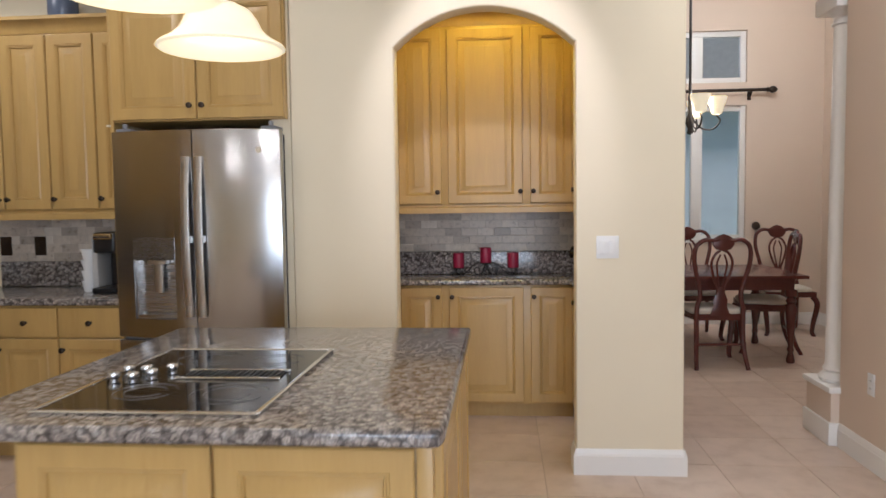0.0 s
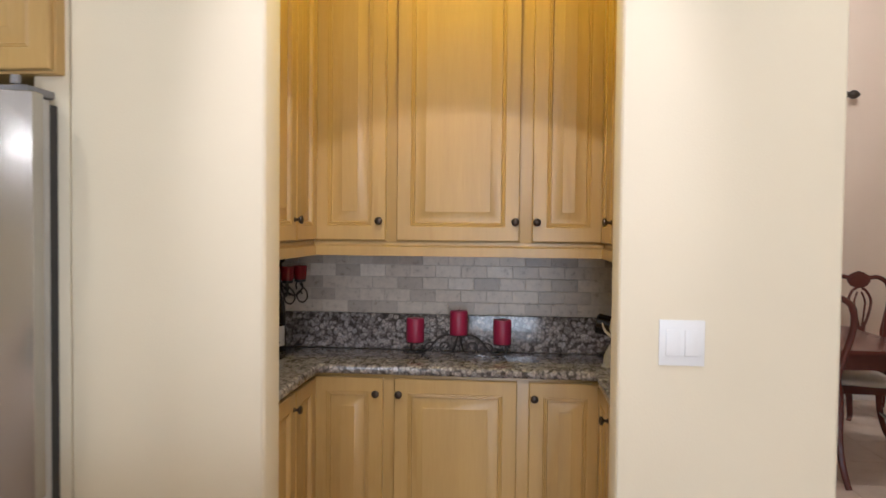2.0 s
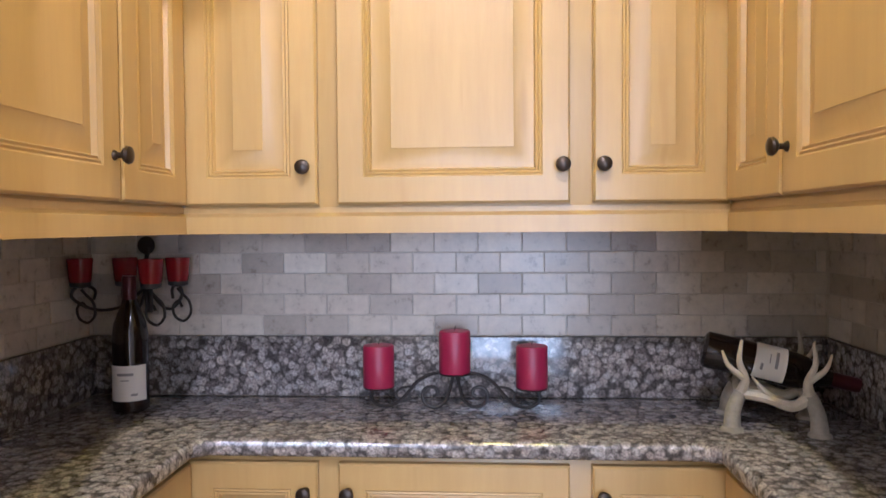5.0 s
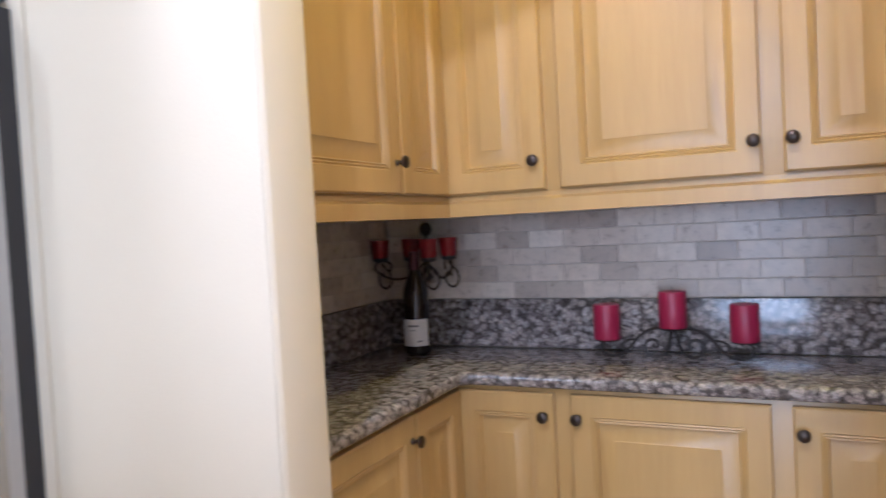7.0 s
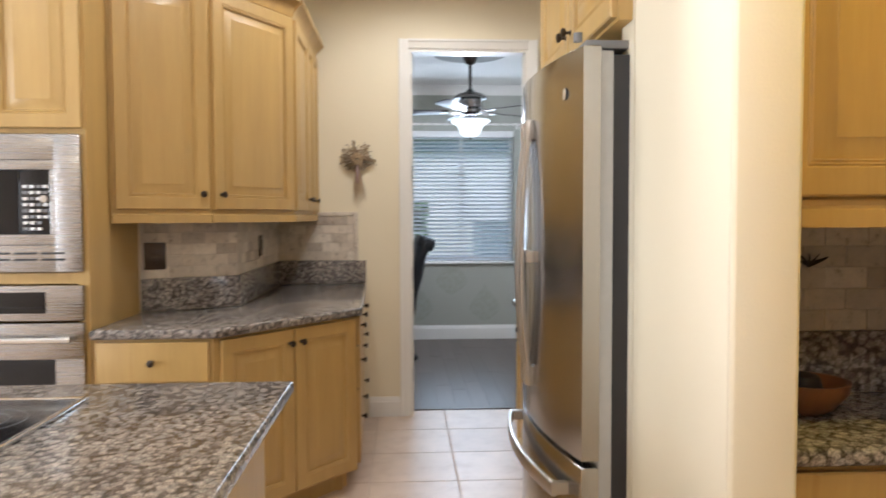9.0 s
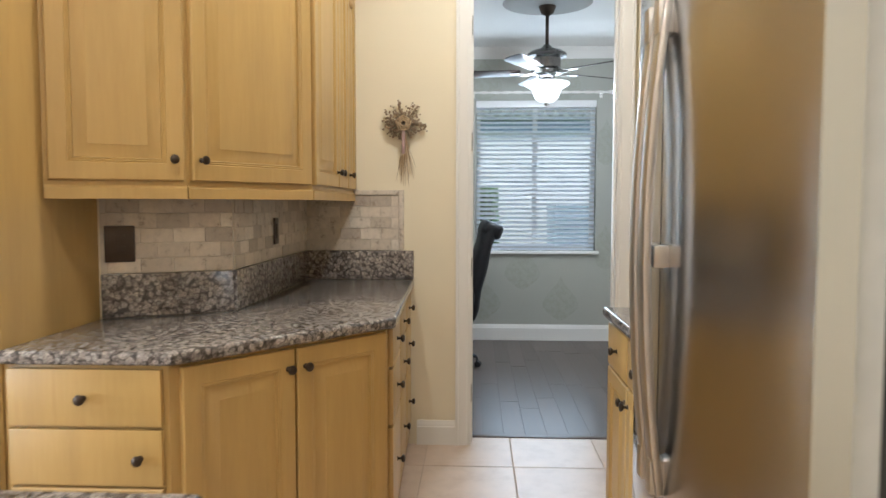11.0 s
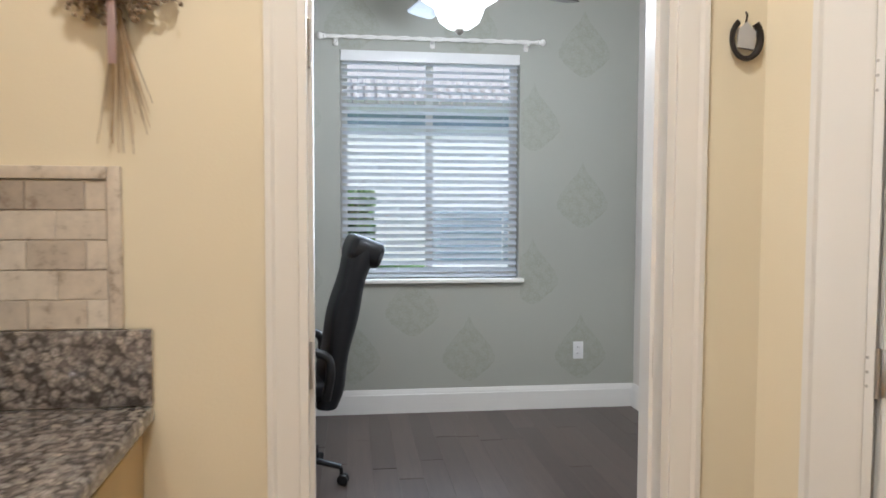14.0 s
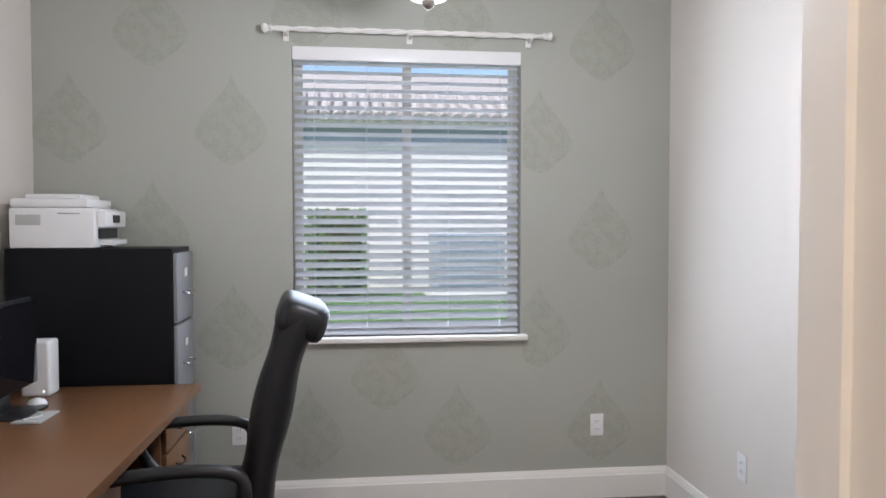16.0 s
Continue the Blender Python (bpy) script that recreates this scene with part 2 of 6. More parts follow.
M_CABBLK = plain("black_enamel", (0.006, 0.006, 0.0075), 0.42, 0, 0.1, 120, 0.1)
M_CABBLK.node_tree.nodes["Principled BSDF"].inputs["Specular IOR Level"].default_value = 0.15
M_SHADE = glow("alabaster_shade", (1.0, 0.86, 0.58), 0.75)
M_SHADEC = glow("frosted_shade", (0.95, 0.98, 1.0), 1.2)
M_BULB = glow("lamp_bulb", (1.0, 0.92, 0.75), 8)
M_GLASS = glassy("clear_glass")
M_REDGLASS = plain("red_glass", (0.22, 0.008, 0.012), 0.08)
M_BOTTLE = plain("dark_bottle_glass", (0.010, 0.006, 0.004), 0.05)
M_LABEL = plain("paper_label", (0.72, 0.70, 0.66), 0.6)
M_ANTLER = plain("antler_bone", (0.55, 0.49, 0.38), 0.5, 0, 0.25, 60, 0.4)
M_ANTLERG = plain("weathered_antler", (0.30, 0.27, 0.22), 0.6, 0, 0.35, 80, 0.6)
M_DRIED = plain("dried_flowers", (0.27, 0.20, 0.13), 0.9, 0, 0.3, 60)
M_STRAW = plain("straw", (0.45, 0.33, 0.20), 0.85, 0, 0.25, 60)
M_LACE = lace("stencil_paint", (0.33, 0.338, 0.28), (0.378, 0.384, 0.333))
M_BLIND = plain("blind_slat", (0.9, 0.91, 0.92), 0.4, 0, 0.02)
_t = M_BLIND.node_tree
_mix, _tr = _t.nodes.new("ShaderNodeMixShader"), _t.nodes.new("ShaderNodeBsdfTranslucent")
_tr.inputs[0].default_value, _mix.inputs[0].default_value = (0.92, 0.94, 0.98, 1), 0.7
_t.links.new(_t.nodes["Principled BSDF"].outputs[0], _mix.inputs[1])
_t.links.new(_tr.outputs[0], _mix.inputs[2])
_t.links.new(_mix.outputs[0], _t.nodes["Material Output"].inputs[0])
M_BLADE = plain("fan_blade_wood", (0.03, 0.02, 0.017), 0.35)
M_GRASS = plain("lawn", (0.10, 0.20, 0.05), 0.9, 0, 0.5, 40, 0.6)
M_HEDGE = plain("hedge_leaf", (0.13, 0.23, 0.08), 0.6, 0, 0.5, 30)
M_STUCCO = paint("white_stucco", (0.80, 0.78, 0.75), 0.85, 0.5, 60)
M_ROOF = plain("roof_tile_clay", (0.48, 0.44, 0.41), 0.8, 0, 0.2, 12)
M_ACU = plain("grey_blue_enamel", (0.30, 0.36, 0.43), 0.5)
M_BOWL = wood("bowl_wood", (0.22, 0.085, 0.03), (0.10, 0.035, 0.012), 0.35)

# ---- mesh helpers ----


def box(bm, x0, x1, y0, y1, z0, z1, bevel=0.0, seg=2):
    m = Matrix.Translation(((x0 + x1) / 2, (y0 + y1) / 2, (z0 + z1) / 2)) @ Matrix.Diagonal((x1 - x0, y1 - y0, z1 - z0, 1))
    vs = bmesh.ops.create_cube(bm, size=1, matrix=m)["verts"]
    if bevel:
        es = list({e for v in vs for e in v.link_edges})
        bmesh.ops.bevel(bm, geom=es, offset=bevel, segments=seg, affect="EDGES", profile=0.6, clamp_overlap=True)
    return bm


def prism(bm, pts, lo, hi, axis="z", bevel=0.0, seg=2):
    """A polygon in the plane across axis, drawn out from lo to hi."""
    def put(p, h):
        return {"z": (p[0], p[1], h), "y": (p[0], h, p[1]), "x": (h, p[0], p[1])}[axis]
    a = [bm.verts.new(put(p, lo)) for p in pts]
    b = [bm.verts.new(put(p, hi)) for p in pts]
    n = len(pts)
    fs = [bm.faces.new(a), bm.faces.new(b)] + [bm.faces.new((a[i], a[(i + 1) % n], b[(i + 1) % n], b[i])) for i in range(n)]
    bmesh.ops.recalc_face_normals(bm, faces=fs)
    if bevel:
        es = list({e for f in fs[:2] for e in f.edges})
        bmesh.ops.bevel(bm, geom=es, offset=bevel, segments=seg, affect="EDGES", profile=0.5, clamp_overlap=True)
    return bm


def lathe(bm, profile, n=24, at=(0, 0, 0), turn=None):
    """A turned solid from (radius, height) pairs."""
    rings = []
    mat = Matrix.Translation(at) @ (turn if turn else Matrix())
    for r, z in profile:
        if r < 1e-6:
            rings.append([bm.verts.new(mat @ Vector((0, 0, z)))])
        else:
            rings.append([bm.verts.new(mat @ Vector((r * math.cos(2 * math.pi * i / n), r * math.sin(2 * math.pi * i / n), z))) for i in range(n)])
    fs = []
    for a, b in zip(rings, rings[1:]):
        for i in range(n):
            j = (i + 1) % n
            q = [a[i % len(a)], a[j % len(a)], b[j % len(b)], b[i % len(b)]]
            q = list(dict.fromkeys(q))
            if len(q) > 2:
                fs.append(bm.faces.new(q))
    bmesh.ops.recalc_face_normals(bm, faces=fs)
    return bm


def tube(bm, pts, r, n=8, r_end=None, flat=1.0):
    """A round bar along points, tapering to r_end."""
    pts = [Vector(p) for p in pts]
    r_end = r if r_end is None else r_end
    rings, side = [], None
    for i, p in enumerate(pts):
        d = (pts[min(i + 1, len(pts) - 1)] - pts[max(i - 1, 0)]).normalized()
        if side is None:
            side = d.orthogonal().normalized()
        side = (side - d * side.dot(d)).normalized()
        up = d.cross(side)
        k = r + (r_end - r) * i / (len(pts) - 1)
        rings.append([bm.verts.new(p + (side * math.cos(2 * math.pi * j / n) + up * math.sin(2 * math.pi * j / n) * flat) * k) for j in range(n)])
    fs = [bm.faces.new((a[j], a[(j + 1) % n], b[(j + 1) % n], b[j])) for a, b in zip(rings, rings[1:]) for j in range(n)]
    fs += [bm.faces.new(rings[0]), bm.faces.new(rings[-1])]
    bmesh.ops.recalc_face_normals(bm, faces=fs)
    return bm


def arc(c, r, a0, a1, n=12, plane="xz", off=0.0):
    out = []
    for i in range(n + 1):
        a = radians(a0 + (a1 - a0) * i / n)
        u, v = c[0] + r * math.cos(a), c[1] + r * math.sin(a)
        out.append({"xz": (u, off, v), "yz": (off, u, v), "xy": (u, v, off)}[plane])
    return out


def spiral(c, r0, r1, a0, a1, n=22, off=0.0):
    return [(c[0] + (r0 + (r1 - r0) * i / n) * math.cos(radians(a0 + (a1 - a0) * i / n)), off,
             c[1] + (r0 + (r1 - r0) * i / n) * math.sin(radians(a0 + (a1 - a0) * i / n))) for i in range(n + 1)]


def smoothed(pts, k=4):
    """Catmull-Rom through points."""
    p = [Vector(q) for q in pts]
    p = [p[0]] + p + [p[-1]]
    out = []
    for i in range(1, len(p) - 2):
        for j in range(k):
            t = j / k
            a, b, c, d = p[i - 1], p[i], p[i + 1], p[i + 2]
            out.append(0.5 * ((2 * b) + (c - a) * t + (2 * a - 5 * b + 4 * c - d) * t * t + (3 * b - a - 3 * c + d) * t ** 3))
    return out + [p[-2]]


def B():
    return bmesh.new()


def part(name, bm, material, parent=None, label="", smooth=40):
    mesh = bpy.data.meshes.new(name)
    bm.to_mesh(mesh)
    bm.free()
    mesh.materials.append(material)
    if smooth:
        mesh.shade_smooth()
        mesh.set_sharp_from_angle(angle=radians(smooth))
    ob = new(name, mesh)
    if parent:
        ob.parent = parent
    if label:
        tagged(ob, label)
    return ob


def thing(name, label, category, at=(0, 0, 0), rz=0, group="", kind=""):
    ob = new(name)
    ob.empty_display_size = 0.1
    ob.matrix_basis = pose(*at, 0, 0, rz)
    return tagged(ob, label, category, group, kind)


def fixed(name, bm, material, label="", category="", smooth=30):
    """A piece of the setting."""
    return tagged(part(name, bm, material, None, "", smooth), label, category, "", "structure")


# ---- cabinet parts ----


def raised(bm, x0, x1, z0, z1, y=0.0, rim=0.055):
    """A raised-panel door front that faces -y, 20 mm thick, with a routed bead and a bevelled field."""
    w, h = x1 - x0, z1 - z0
    k = min(1.0, min(w, h) / 0.26)
    prof = [(0, 0.02), (0, 0.004), (0.004, 0), (rim * k, 0), ((rim + 0.003) * k, 0.003), ((rim + 0.007) * k, 0.001), ((rim + 0.010) * k, 0.0045),
            ((rim + 0.014) * k, 0.0025), ((rim + 0.017) * k, 0.012), ((rim + 0.021) * k, 0.012), ((rim + 0.056) * k, 0.002), ((rim + 0.058) * k, 0.0005)]
    loops = []
    for i, d in prof:
        loops.append([bm.verts.new(p) for p in ((x0 + i, y - 0.02 + d, z0 + i), (x1 - i, y - 0.02 + d, z0 + i), (x1 - i, y - 0.02 + d, z1 - i), (x0 + i, y - 0.02 + d, z1 - i))])
    fs = [bm.faces.new(loops[0]), bm.faces.new(loops[-1])]
    for a, b in zip(loops, loops[1:]):
        fs += [bm.faces.new((a[i], a[(i + 1) % 4], b[(i + 1) % 4], b[i])) for i in range(4)]
    bmesh.ops.recalc_face_normals(bm, faces=fs)
    return bm


def knob(parent, x, z, y=-0.02):
    turn = Matrix.Rotation(radians(90), 4, "X")
    bm = lathe(B(), [(0, 0), (0.009, 0), (0.008, 0.003), (0.005, 0.006), (0.005, 0.014), (0.012, 0.018), (0.0155, 0.023), (0.0145, 0.028), (0.009, 0.031), (0, 0.032)], 16, (x, y, z), turn)
    return part("knob", bm, M_BRONZE, parent, "dark bronze round knob")


def cabinet(name, label, at, rz, w, z0, z1, depth, fronts, group="", toe=False, rail=0.0, crown=0.0, back_cut=None):
    """A cabinet unit whose face stands at local y 0 and looks to -y. fronts: (kind, x0, x1, z0, z1, knob x, knob z)."""
    ob = thing(name, label, "cabinet", at, rz, group)
    bm = B()
    if back_cut:
        prism(bm, back_cut, z0 + (0.1 if toe else 0), z1)
    else:
        box(bm, 0, w, 0, depth, z0 + (0.1 if toe else 0), z1, 0.0015)
    part("body", bm, M_WOOD, ob, "", 30)
    if toe:
        part("toe_kick", box(B(), 0.002, w - 0.002, 0.07, depth if not back_cut else 0.12, z0, z0 + 0.1), M_WOOD, ob)
    if rail:
        bm = B()
        prism(bm, [(-0.012, z0 - rail), (0.022, z0 - rail), (0.022, z0), (-0.004, z0), (-0.004, z0 - 0.012), (-0.012, z0 - 0.02)], 0, w, "x")
        part("light_rail", bm, M_WOOD, ob)
    if crown:
        bm = B()
        prism(bm, [(0.01, z1), (-0.004, z1), (-0.010, z1 + 0.015), (-0.014, z1 + 0.03), (-0.045, z1 + crown - 0.025), (-0.06, z1 + crown - 0.02), (-0.06, z1 + crown), (0.01, z1 + crown)], 0, w, "x")
        part("crown", bm, M_WOOD, ob)
    for kind, x0, x1, a, b, *kn in fronts:
        bm = B()
        if kind == "drawer":
            box(bm, x0, x1, -0.02, 0, a, b, 0.004)
        else:
            raised(bm, x0, x1, a, b)
        d = part("drawer_front" if kind == "drawer" else "door", bm, M_WOOD, ob, "", 25)
        if kn:
            knob(d, *kn)
    return ob

# ---- the shell ----
W, T = 3.78, 0.13
bm = B()
pts = [(-0.83, 0), (-0.287, 0), (-0.287, 2.20)]
pts += [(0.1715 + 0.637 * math.sin(radians(a)), 1.753 + 0.637 * math.cos(radians(a))) for a in range(-44, 45, 4)]
pts += [(0.63, 2.20), (0.63, 0), (1.17, 0), (1.17, CEIL), (-0.83, CEIL)]
prism(bm, pts, W, W + T, "y", 0.012, 3)
fixed("wall_north", bm, M_WALL, "cream painted kitchen wall with an arched opening", "wall")
fixed("wall_niche_left", box(B(), -0.93, -0.83, W + 0.001, 5.2, 0, CEIL), M_WALL)
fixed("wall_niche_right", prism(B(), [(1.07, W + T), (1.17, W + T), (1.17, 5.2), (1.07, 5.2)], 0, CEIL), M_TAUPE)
fixed("wall_niche_back", box(B(), -0.83, 1.07, 5.08, 5.2, 0, CEIL), M_WALL)
fixed("wall_over_fridge", box(B(), -1.77, -0.93, 4.45, 4.57, 0, CEIL), M_WALL)
fixed("wall_kitchen_back", box(B(), -2.96, -1.77, 4.45, 4.57, 0, CEIL), M_WALL)
# wall with the office door
DY0, DY1, DH = 3.248, 4.06, 2.49
bm = B()
box(bm, -4.08, -3.96, 0.9, DY0, 0, CEIL)
box(bm, -4.08, -3.96, DY1, 4.27, 0, CEIL)
box(bm, -4.08, -3.96, DY0, DY1, DH, CEIL)
fixed("wall_west", bm, M_WALL, "cream painted wall round the office doorway", "wall")
# angled pantry wall, along local x
DIAG = pose(-3.96, 4.27, 0, 0, 0, 45)
bm = B()
box(bm, 0, 0.212, 0, 0.1, 0, CEIL)
box(bm, 0.212, 0.972, 0, 0.1, 2.47, CEIL)
box(bm, 0.972, 1.45, 0, 0.1, 0, CEIL)
bm.transform(DIAG)
fixed("wall_pantry", bm, M_WALL)
fixed("wall_pantry_side", box(B(), -3.06, -2.96, 4.45, 5.4, 0, CEIL), M_WALL)
fixed("wall_pantry_inner", box(B(), -4.3, -3.0, 5.4, 5.5, 0, CEIL), M_WALL)
# wall behind the angled counter and behind the oven tower
bm = B()
prism(bm, [(-2.56, 1.95), (-2.77, 2.36), (-3.96, 2.36), (-3.96, 2.26), (-2.83, 2.26), (-2.66, 1.9)], 0, CEIL)
fixed("wall_angled", bm, M_WALL, "wall behind the angled counter", "wall")
fixed("wall_southwest", box(B(), -2.76, -2.66, -3.0, 1.91, 0, CEIL), M_WALL)
PX0, PX1, PZ = -0.3, 2.0, 2.4
bm = B()
box(bm, -2.76, PX0, -3.12, -3.0, 0, CEIL)
box(bm, PX1, 4.2, -3.12, -3.0, 0, CEIL)
box(bm, PX0, PX1, -3.12, -3.0, PZ, CEIL)
fixed("wall_south", bm, M_WALL)
fixed("wall_east", box(B(), 2.15, 2.27, -3.0, 4.28, 0, CEIL), M_TAUPE, "beige painted wall with a white baseboard", "wall")
# arched opening to the dining room
bm = B()
pts = [(1.17, 2.56)] + [(1.63 + 0.5 * math.cos(radians(a)), 2.56 + 0.36 * math.sin(radians(a))) for a in range(176, 3, -8)] + [(2.30, 2.56), (2.30, DCEIL), (1.17, DCEIL)]
prism(bm, pts, 4.30, 4.52, "y")
fixed("wall_arch", bm, M_TAUPE, "arched wall head over the dining opening", "wall")
DBY, DX = 8.42, 3.78
WX0, WX1 = 1.45, 2.96
bm = B()
box(bm, -0.5, WX0, DBY, DBY + 0.15, 0, DCEIL)
box(bm, WX1, DX, DBY, DBY + 0.15, 0, DCEIL)
box(bm, WX0, WX1, DBY, DBY + 0.15, 0, 0.95)
box(bm, WX0, WX1, DBY, DBY + 0.15, 2.45, 2.70)
box(bm, WX0, WX1, DBY, DBY + 0.15, 3.27, DCEIL)
fixed("wall_dining_back", bm, M_TAUPE, "beige dining room wall with tall windows", "wall")
bm = B()
box(bm, DX, DX + 0.3, 4.3, 7.3, 0, DCEIL)
box(bm, DX, DX + 0.3, 7.95, DBY + 0.15, 0, DCEIL)
box(bm, DX, DX + 0.3, 7.3, 7.95, 0, 1.1)
pts = [(7.3, 2.55)] + [(7.625 + 0.325 * math.cos(radians(a)), 2.55 + 0.2 * math.sin(radians(a))) for a in range(172, 7, -10)] + [(7.95, 2.55), (7.95, DCEIL), (7.3, DCEIL)]
prism(bm, pts, DX, DX + 0.3, "x")
box(bm, DX + 0.16, DX + 0.29, 7.3, 7.95, 1.1, 2.8)
fixed("wall_dining_right", bm, M_TAUPE, "beige dining room wall with an arched niche", "wall")
fixed("wall_dining_left", box(B(), -0.6, -0.5, 5.2, DBY, 0, DCEIL), M_TAUPE)
fixed("wall_dining_front", box(B(), 2.27, DX + 0.3, 4.28, 4.40, 0, DCEIL), M_TAUPE)
bm = B()
box(bm, -0.6, 1.17, 5.2, 5.3, CEIL, DCEIL)
fixed("wall_dining_upper", bm, M_TAUPE)
fixed("wall_fridge_side", box(B(), -1.86, -1.77, 3.84, 4.45, 1.84, 1.85), M_WALL)
# office shell
OX, OY0, OY1 = -7.04, 2.08, 5.23
OWY0, OWY1, OWZ0, OWZ1 = 3.285, 4.435, 0.872, 2.31
bm = B()
box(bm, OX - 0.15, OX, OY0 - 0.1, OWY0, 0, OCEIL)
box(bm, OX - 0.15, OX, OWY1, OY1 + 0.1, 0, OCEIL)
box(bm, OX - 0.15, OX, OWY0, OWY1, 0, OWZ0)
box(bm, OX - 0.15, OX, OWY0, OWY1, OWZ1, OCEIL)
fixed("wall_office_west", bm, M_SAGE, "sage green accent wall with damask stencils", "wall")
fixed("wall_office_south", box(B(), OX, -4.08, OY0 - 0.1, OY0, 0, OCEIL), M_GREIGE)
fixed("wall_office_north", box(B(), OX, -4.08, OY1, OY1 + 0.1, 0, OCEIL), M_GREIGE, "pale greige office wall", "wall")
bm = B()
box(bm, -4.09, -4.081, OY0, DY0, 0, OCEIL)
box(bm, -4.09, -4.081, DY1, OY1, 0, OCEIL)
box(bm, -4.09, -4.081, DY0, DY1, DH, OCEIL)
fixed("wall_office_east", bm, M_GREIGE)
fixed("wall_office_corner", box(B(), -4.08, -3.97, 4.27, 5.4, 0, CEIL), M_WALL)
fixed("ceiling_kitchen", box(B(), -4.08, 2.27, -3.12, 5.3, CEIL, CEIL + 0.12), M_CEIL)
fixed("ceiling_dining", box(B(), -0.6, DX + 0.3, 4.28, DBY + 0.15, DCEIL, DCEIL + 0.1), M_CEIL)
fixed("ceiling_office", box(B(), OX - 0.15, -4.08, OY0 - 0.1, OY1 + 0.1, OCEIL, OCEIL + 0.1), M_CEIL)
fixed("floor", box(B(), -4.10, 4.1, -3.12, 8.57, -0.12, -0.004), M_FGROUT, "beige ceramic tile floor with pale grout", "floor")
fixed("floor_office", box(B(), OX - 0.15, -4.10, OY0 - 0.1, OY1 + 0.1, -0.12, -0.003), M_PLANK, "dark wood plank office floor", "floor")
fixed("threshold", box(B(), -4.125, -4.085, DY0, DY1, -0.003, 0.006, 0.002), M_PLANK)


def baseboard(p0, p1, h=0.135, name="baseboard"):
    """Moulded baseboard on the right-hand side of the way from p0 to p1."""
    p0, p1 = Vector((*p0, 0)), Vector((*p1, 0))
    d = p1 - p0
    bm = prism(B(), [(0, 0), (-0.016, 0), (-0.016, h - 0.035), (-0.013, h - 0.03), (-0.013, h - 0.022), (-0.008, h - 0.012), (-0.006, h), (0, h)], 0, d.length, "x")
    bm.transform(pose(p0.x, p0.y, 0, 0, 0, math.degrees(math.atan2(d.y, d.x))))
    return fixed(name, bm, M_TRIM, "white moulded wooden baseboard", "baseboard")


for a, b in [((-0.83, W), (-0.287, W)), ((0.63, W), (1.17, W)), ((1.17, W - 0.016), (1.17, 4.3)), ((0.63, W + T), (0.63, W - 0.016)), ((2.15, 4.262), (2.15, -3)), ((-3.96, 2.97), (-3.96, DY0 - 0.066)),
             ((-3.96, DY1 + 0.066), (-3.96, 4.27)), ((OX, OY0), (OX, OY1)), ((OX + 0.016, OY1), (-4.09, OY1)), ((-4.1, OY0), (OX, OY0)),
             ((0.8, DBY), (DX, DBY)), ((DX, DBY), (DX, 4.4))]:
    baseboard(a, b, 0.155 if a[0] < -4.05 else 0.135)


def casing(name, m, y0, y1, h, wide=0.065, jamb=True):
    """A door casing round an opening in a wall that looks to +x, in the frame m."""
    prof = [(0, 0), (0.012, 0), (0.016, 0.01), (0.016, 0.03), (0.02, 0.04), (0.02, wide - 0.02), (0.026, wide - 0.012), (0.026, wide), (0, wide)]
    for side in (0, 1):
        bm = B()
        prism(bm, [(x, (y0 - w) if side == 0 else (y1 + w)) for x, w in prof], 0, h + wide, "z")
        bm.transform(m)
        fixed(name, bm, M_TRIM, "white moulded door casing", "door casing")
    bm = prism(B(), [(x, h + w) for x, w in prof], y0 - 0.001, y1 + 0.001, "y")
    bm.transform(m)
    fixed(name, bm, M_TRIM, "white moulded door casing", "door casing")
    if not jamb:
        return
    bm = B()
    box(bm, -0.125, 0.004, y0 - 0.002, y0 + 0.018, 0, h)
    box(bm, -0.125, 0.004, y1 - 0.018, y1 + 0.002, 0, h)
    box(bm, -0.125, 0.004, y0 + 0.018, y1 - 0.018, h - 0.018, h + 0.002)
    box(bm, -0.085, -0.045, y0 + 0.018, y0 + 0.028, 0, h - 0.018)
    box(bm, -0.085, -0.045, y1 - 0.028, y1 - 0.018, 0, h - 0.018)
    bm.transform(m)
    fixed(name + "_jamb", bm, M_TRIM)


casing("trim_door_office", Matrix.Translation((-3.96, 0, 0)), DY0, DY1, DH)
casing("trim_door_office_inner", Matrix.Translation((-4.09, 0, 0)) @ Matrix.Rotation(math.pi, 4, "Z") @ Matrix.Translation((0.0, -DY0 - DY1, 0)), DY0, DY1, DH, 0.065, False)
casing("trim_door_pantry", DIAG @ Matrix.Rotation(radians(-90), 4, "Z") @ Matrix.Translation((0, 0, 0)), 0.212, 0.972, 2.47, 0.115)


def hinge(parent, at, rz):
    bm = B()
    box(bm, -0.035, -0.002, -0.0025, 0, -0.05, 0.05, 0.001)
    box(bm, 0.002, 0.035, -0.0025, 0, -0.05, 0.05, 0.001)
    tube(bm, [(0, -0.006, -0.052), (0, -0.006, 0.052)], 0.006, 10)
    for sx in (-0.02, 0.02):
        for sz in (-0.03, 0, 0.03):
            lathe(bm, [(0, 0), (0.004, 0), (0.003, 0.0015), (0, 0.0016)], 8, (sx, -0.0025, sz), Matrix.Rotation(radians(90), 4, "X"))
    bm.transform(pose(*at, 0, 0, rz))
    return part("hinge", bm, M_NICKEL, parent, "satin nickel hinge")


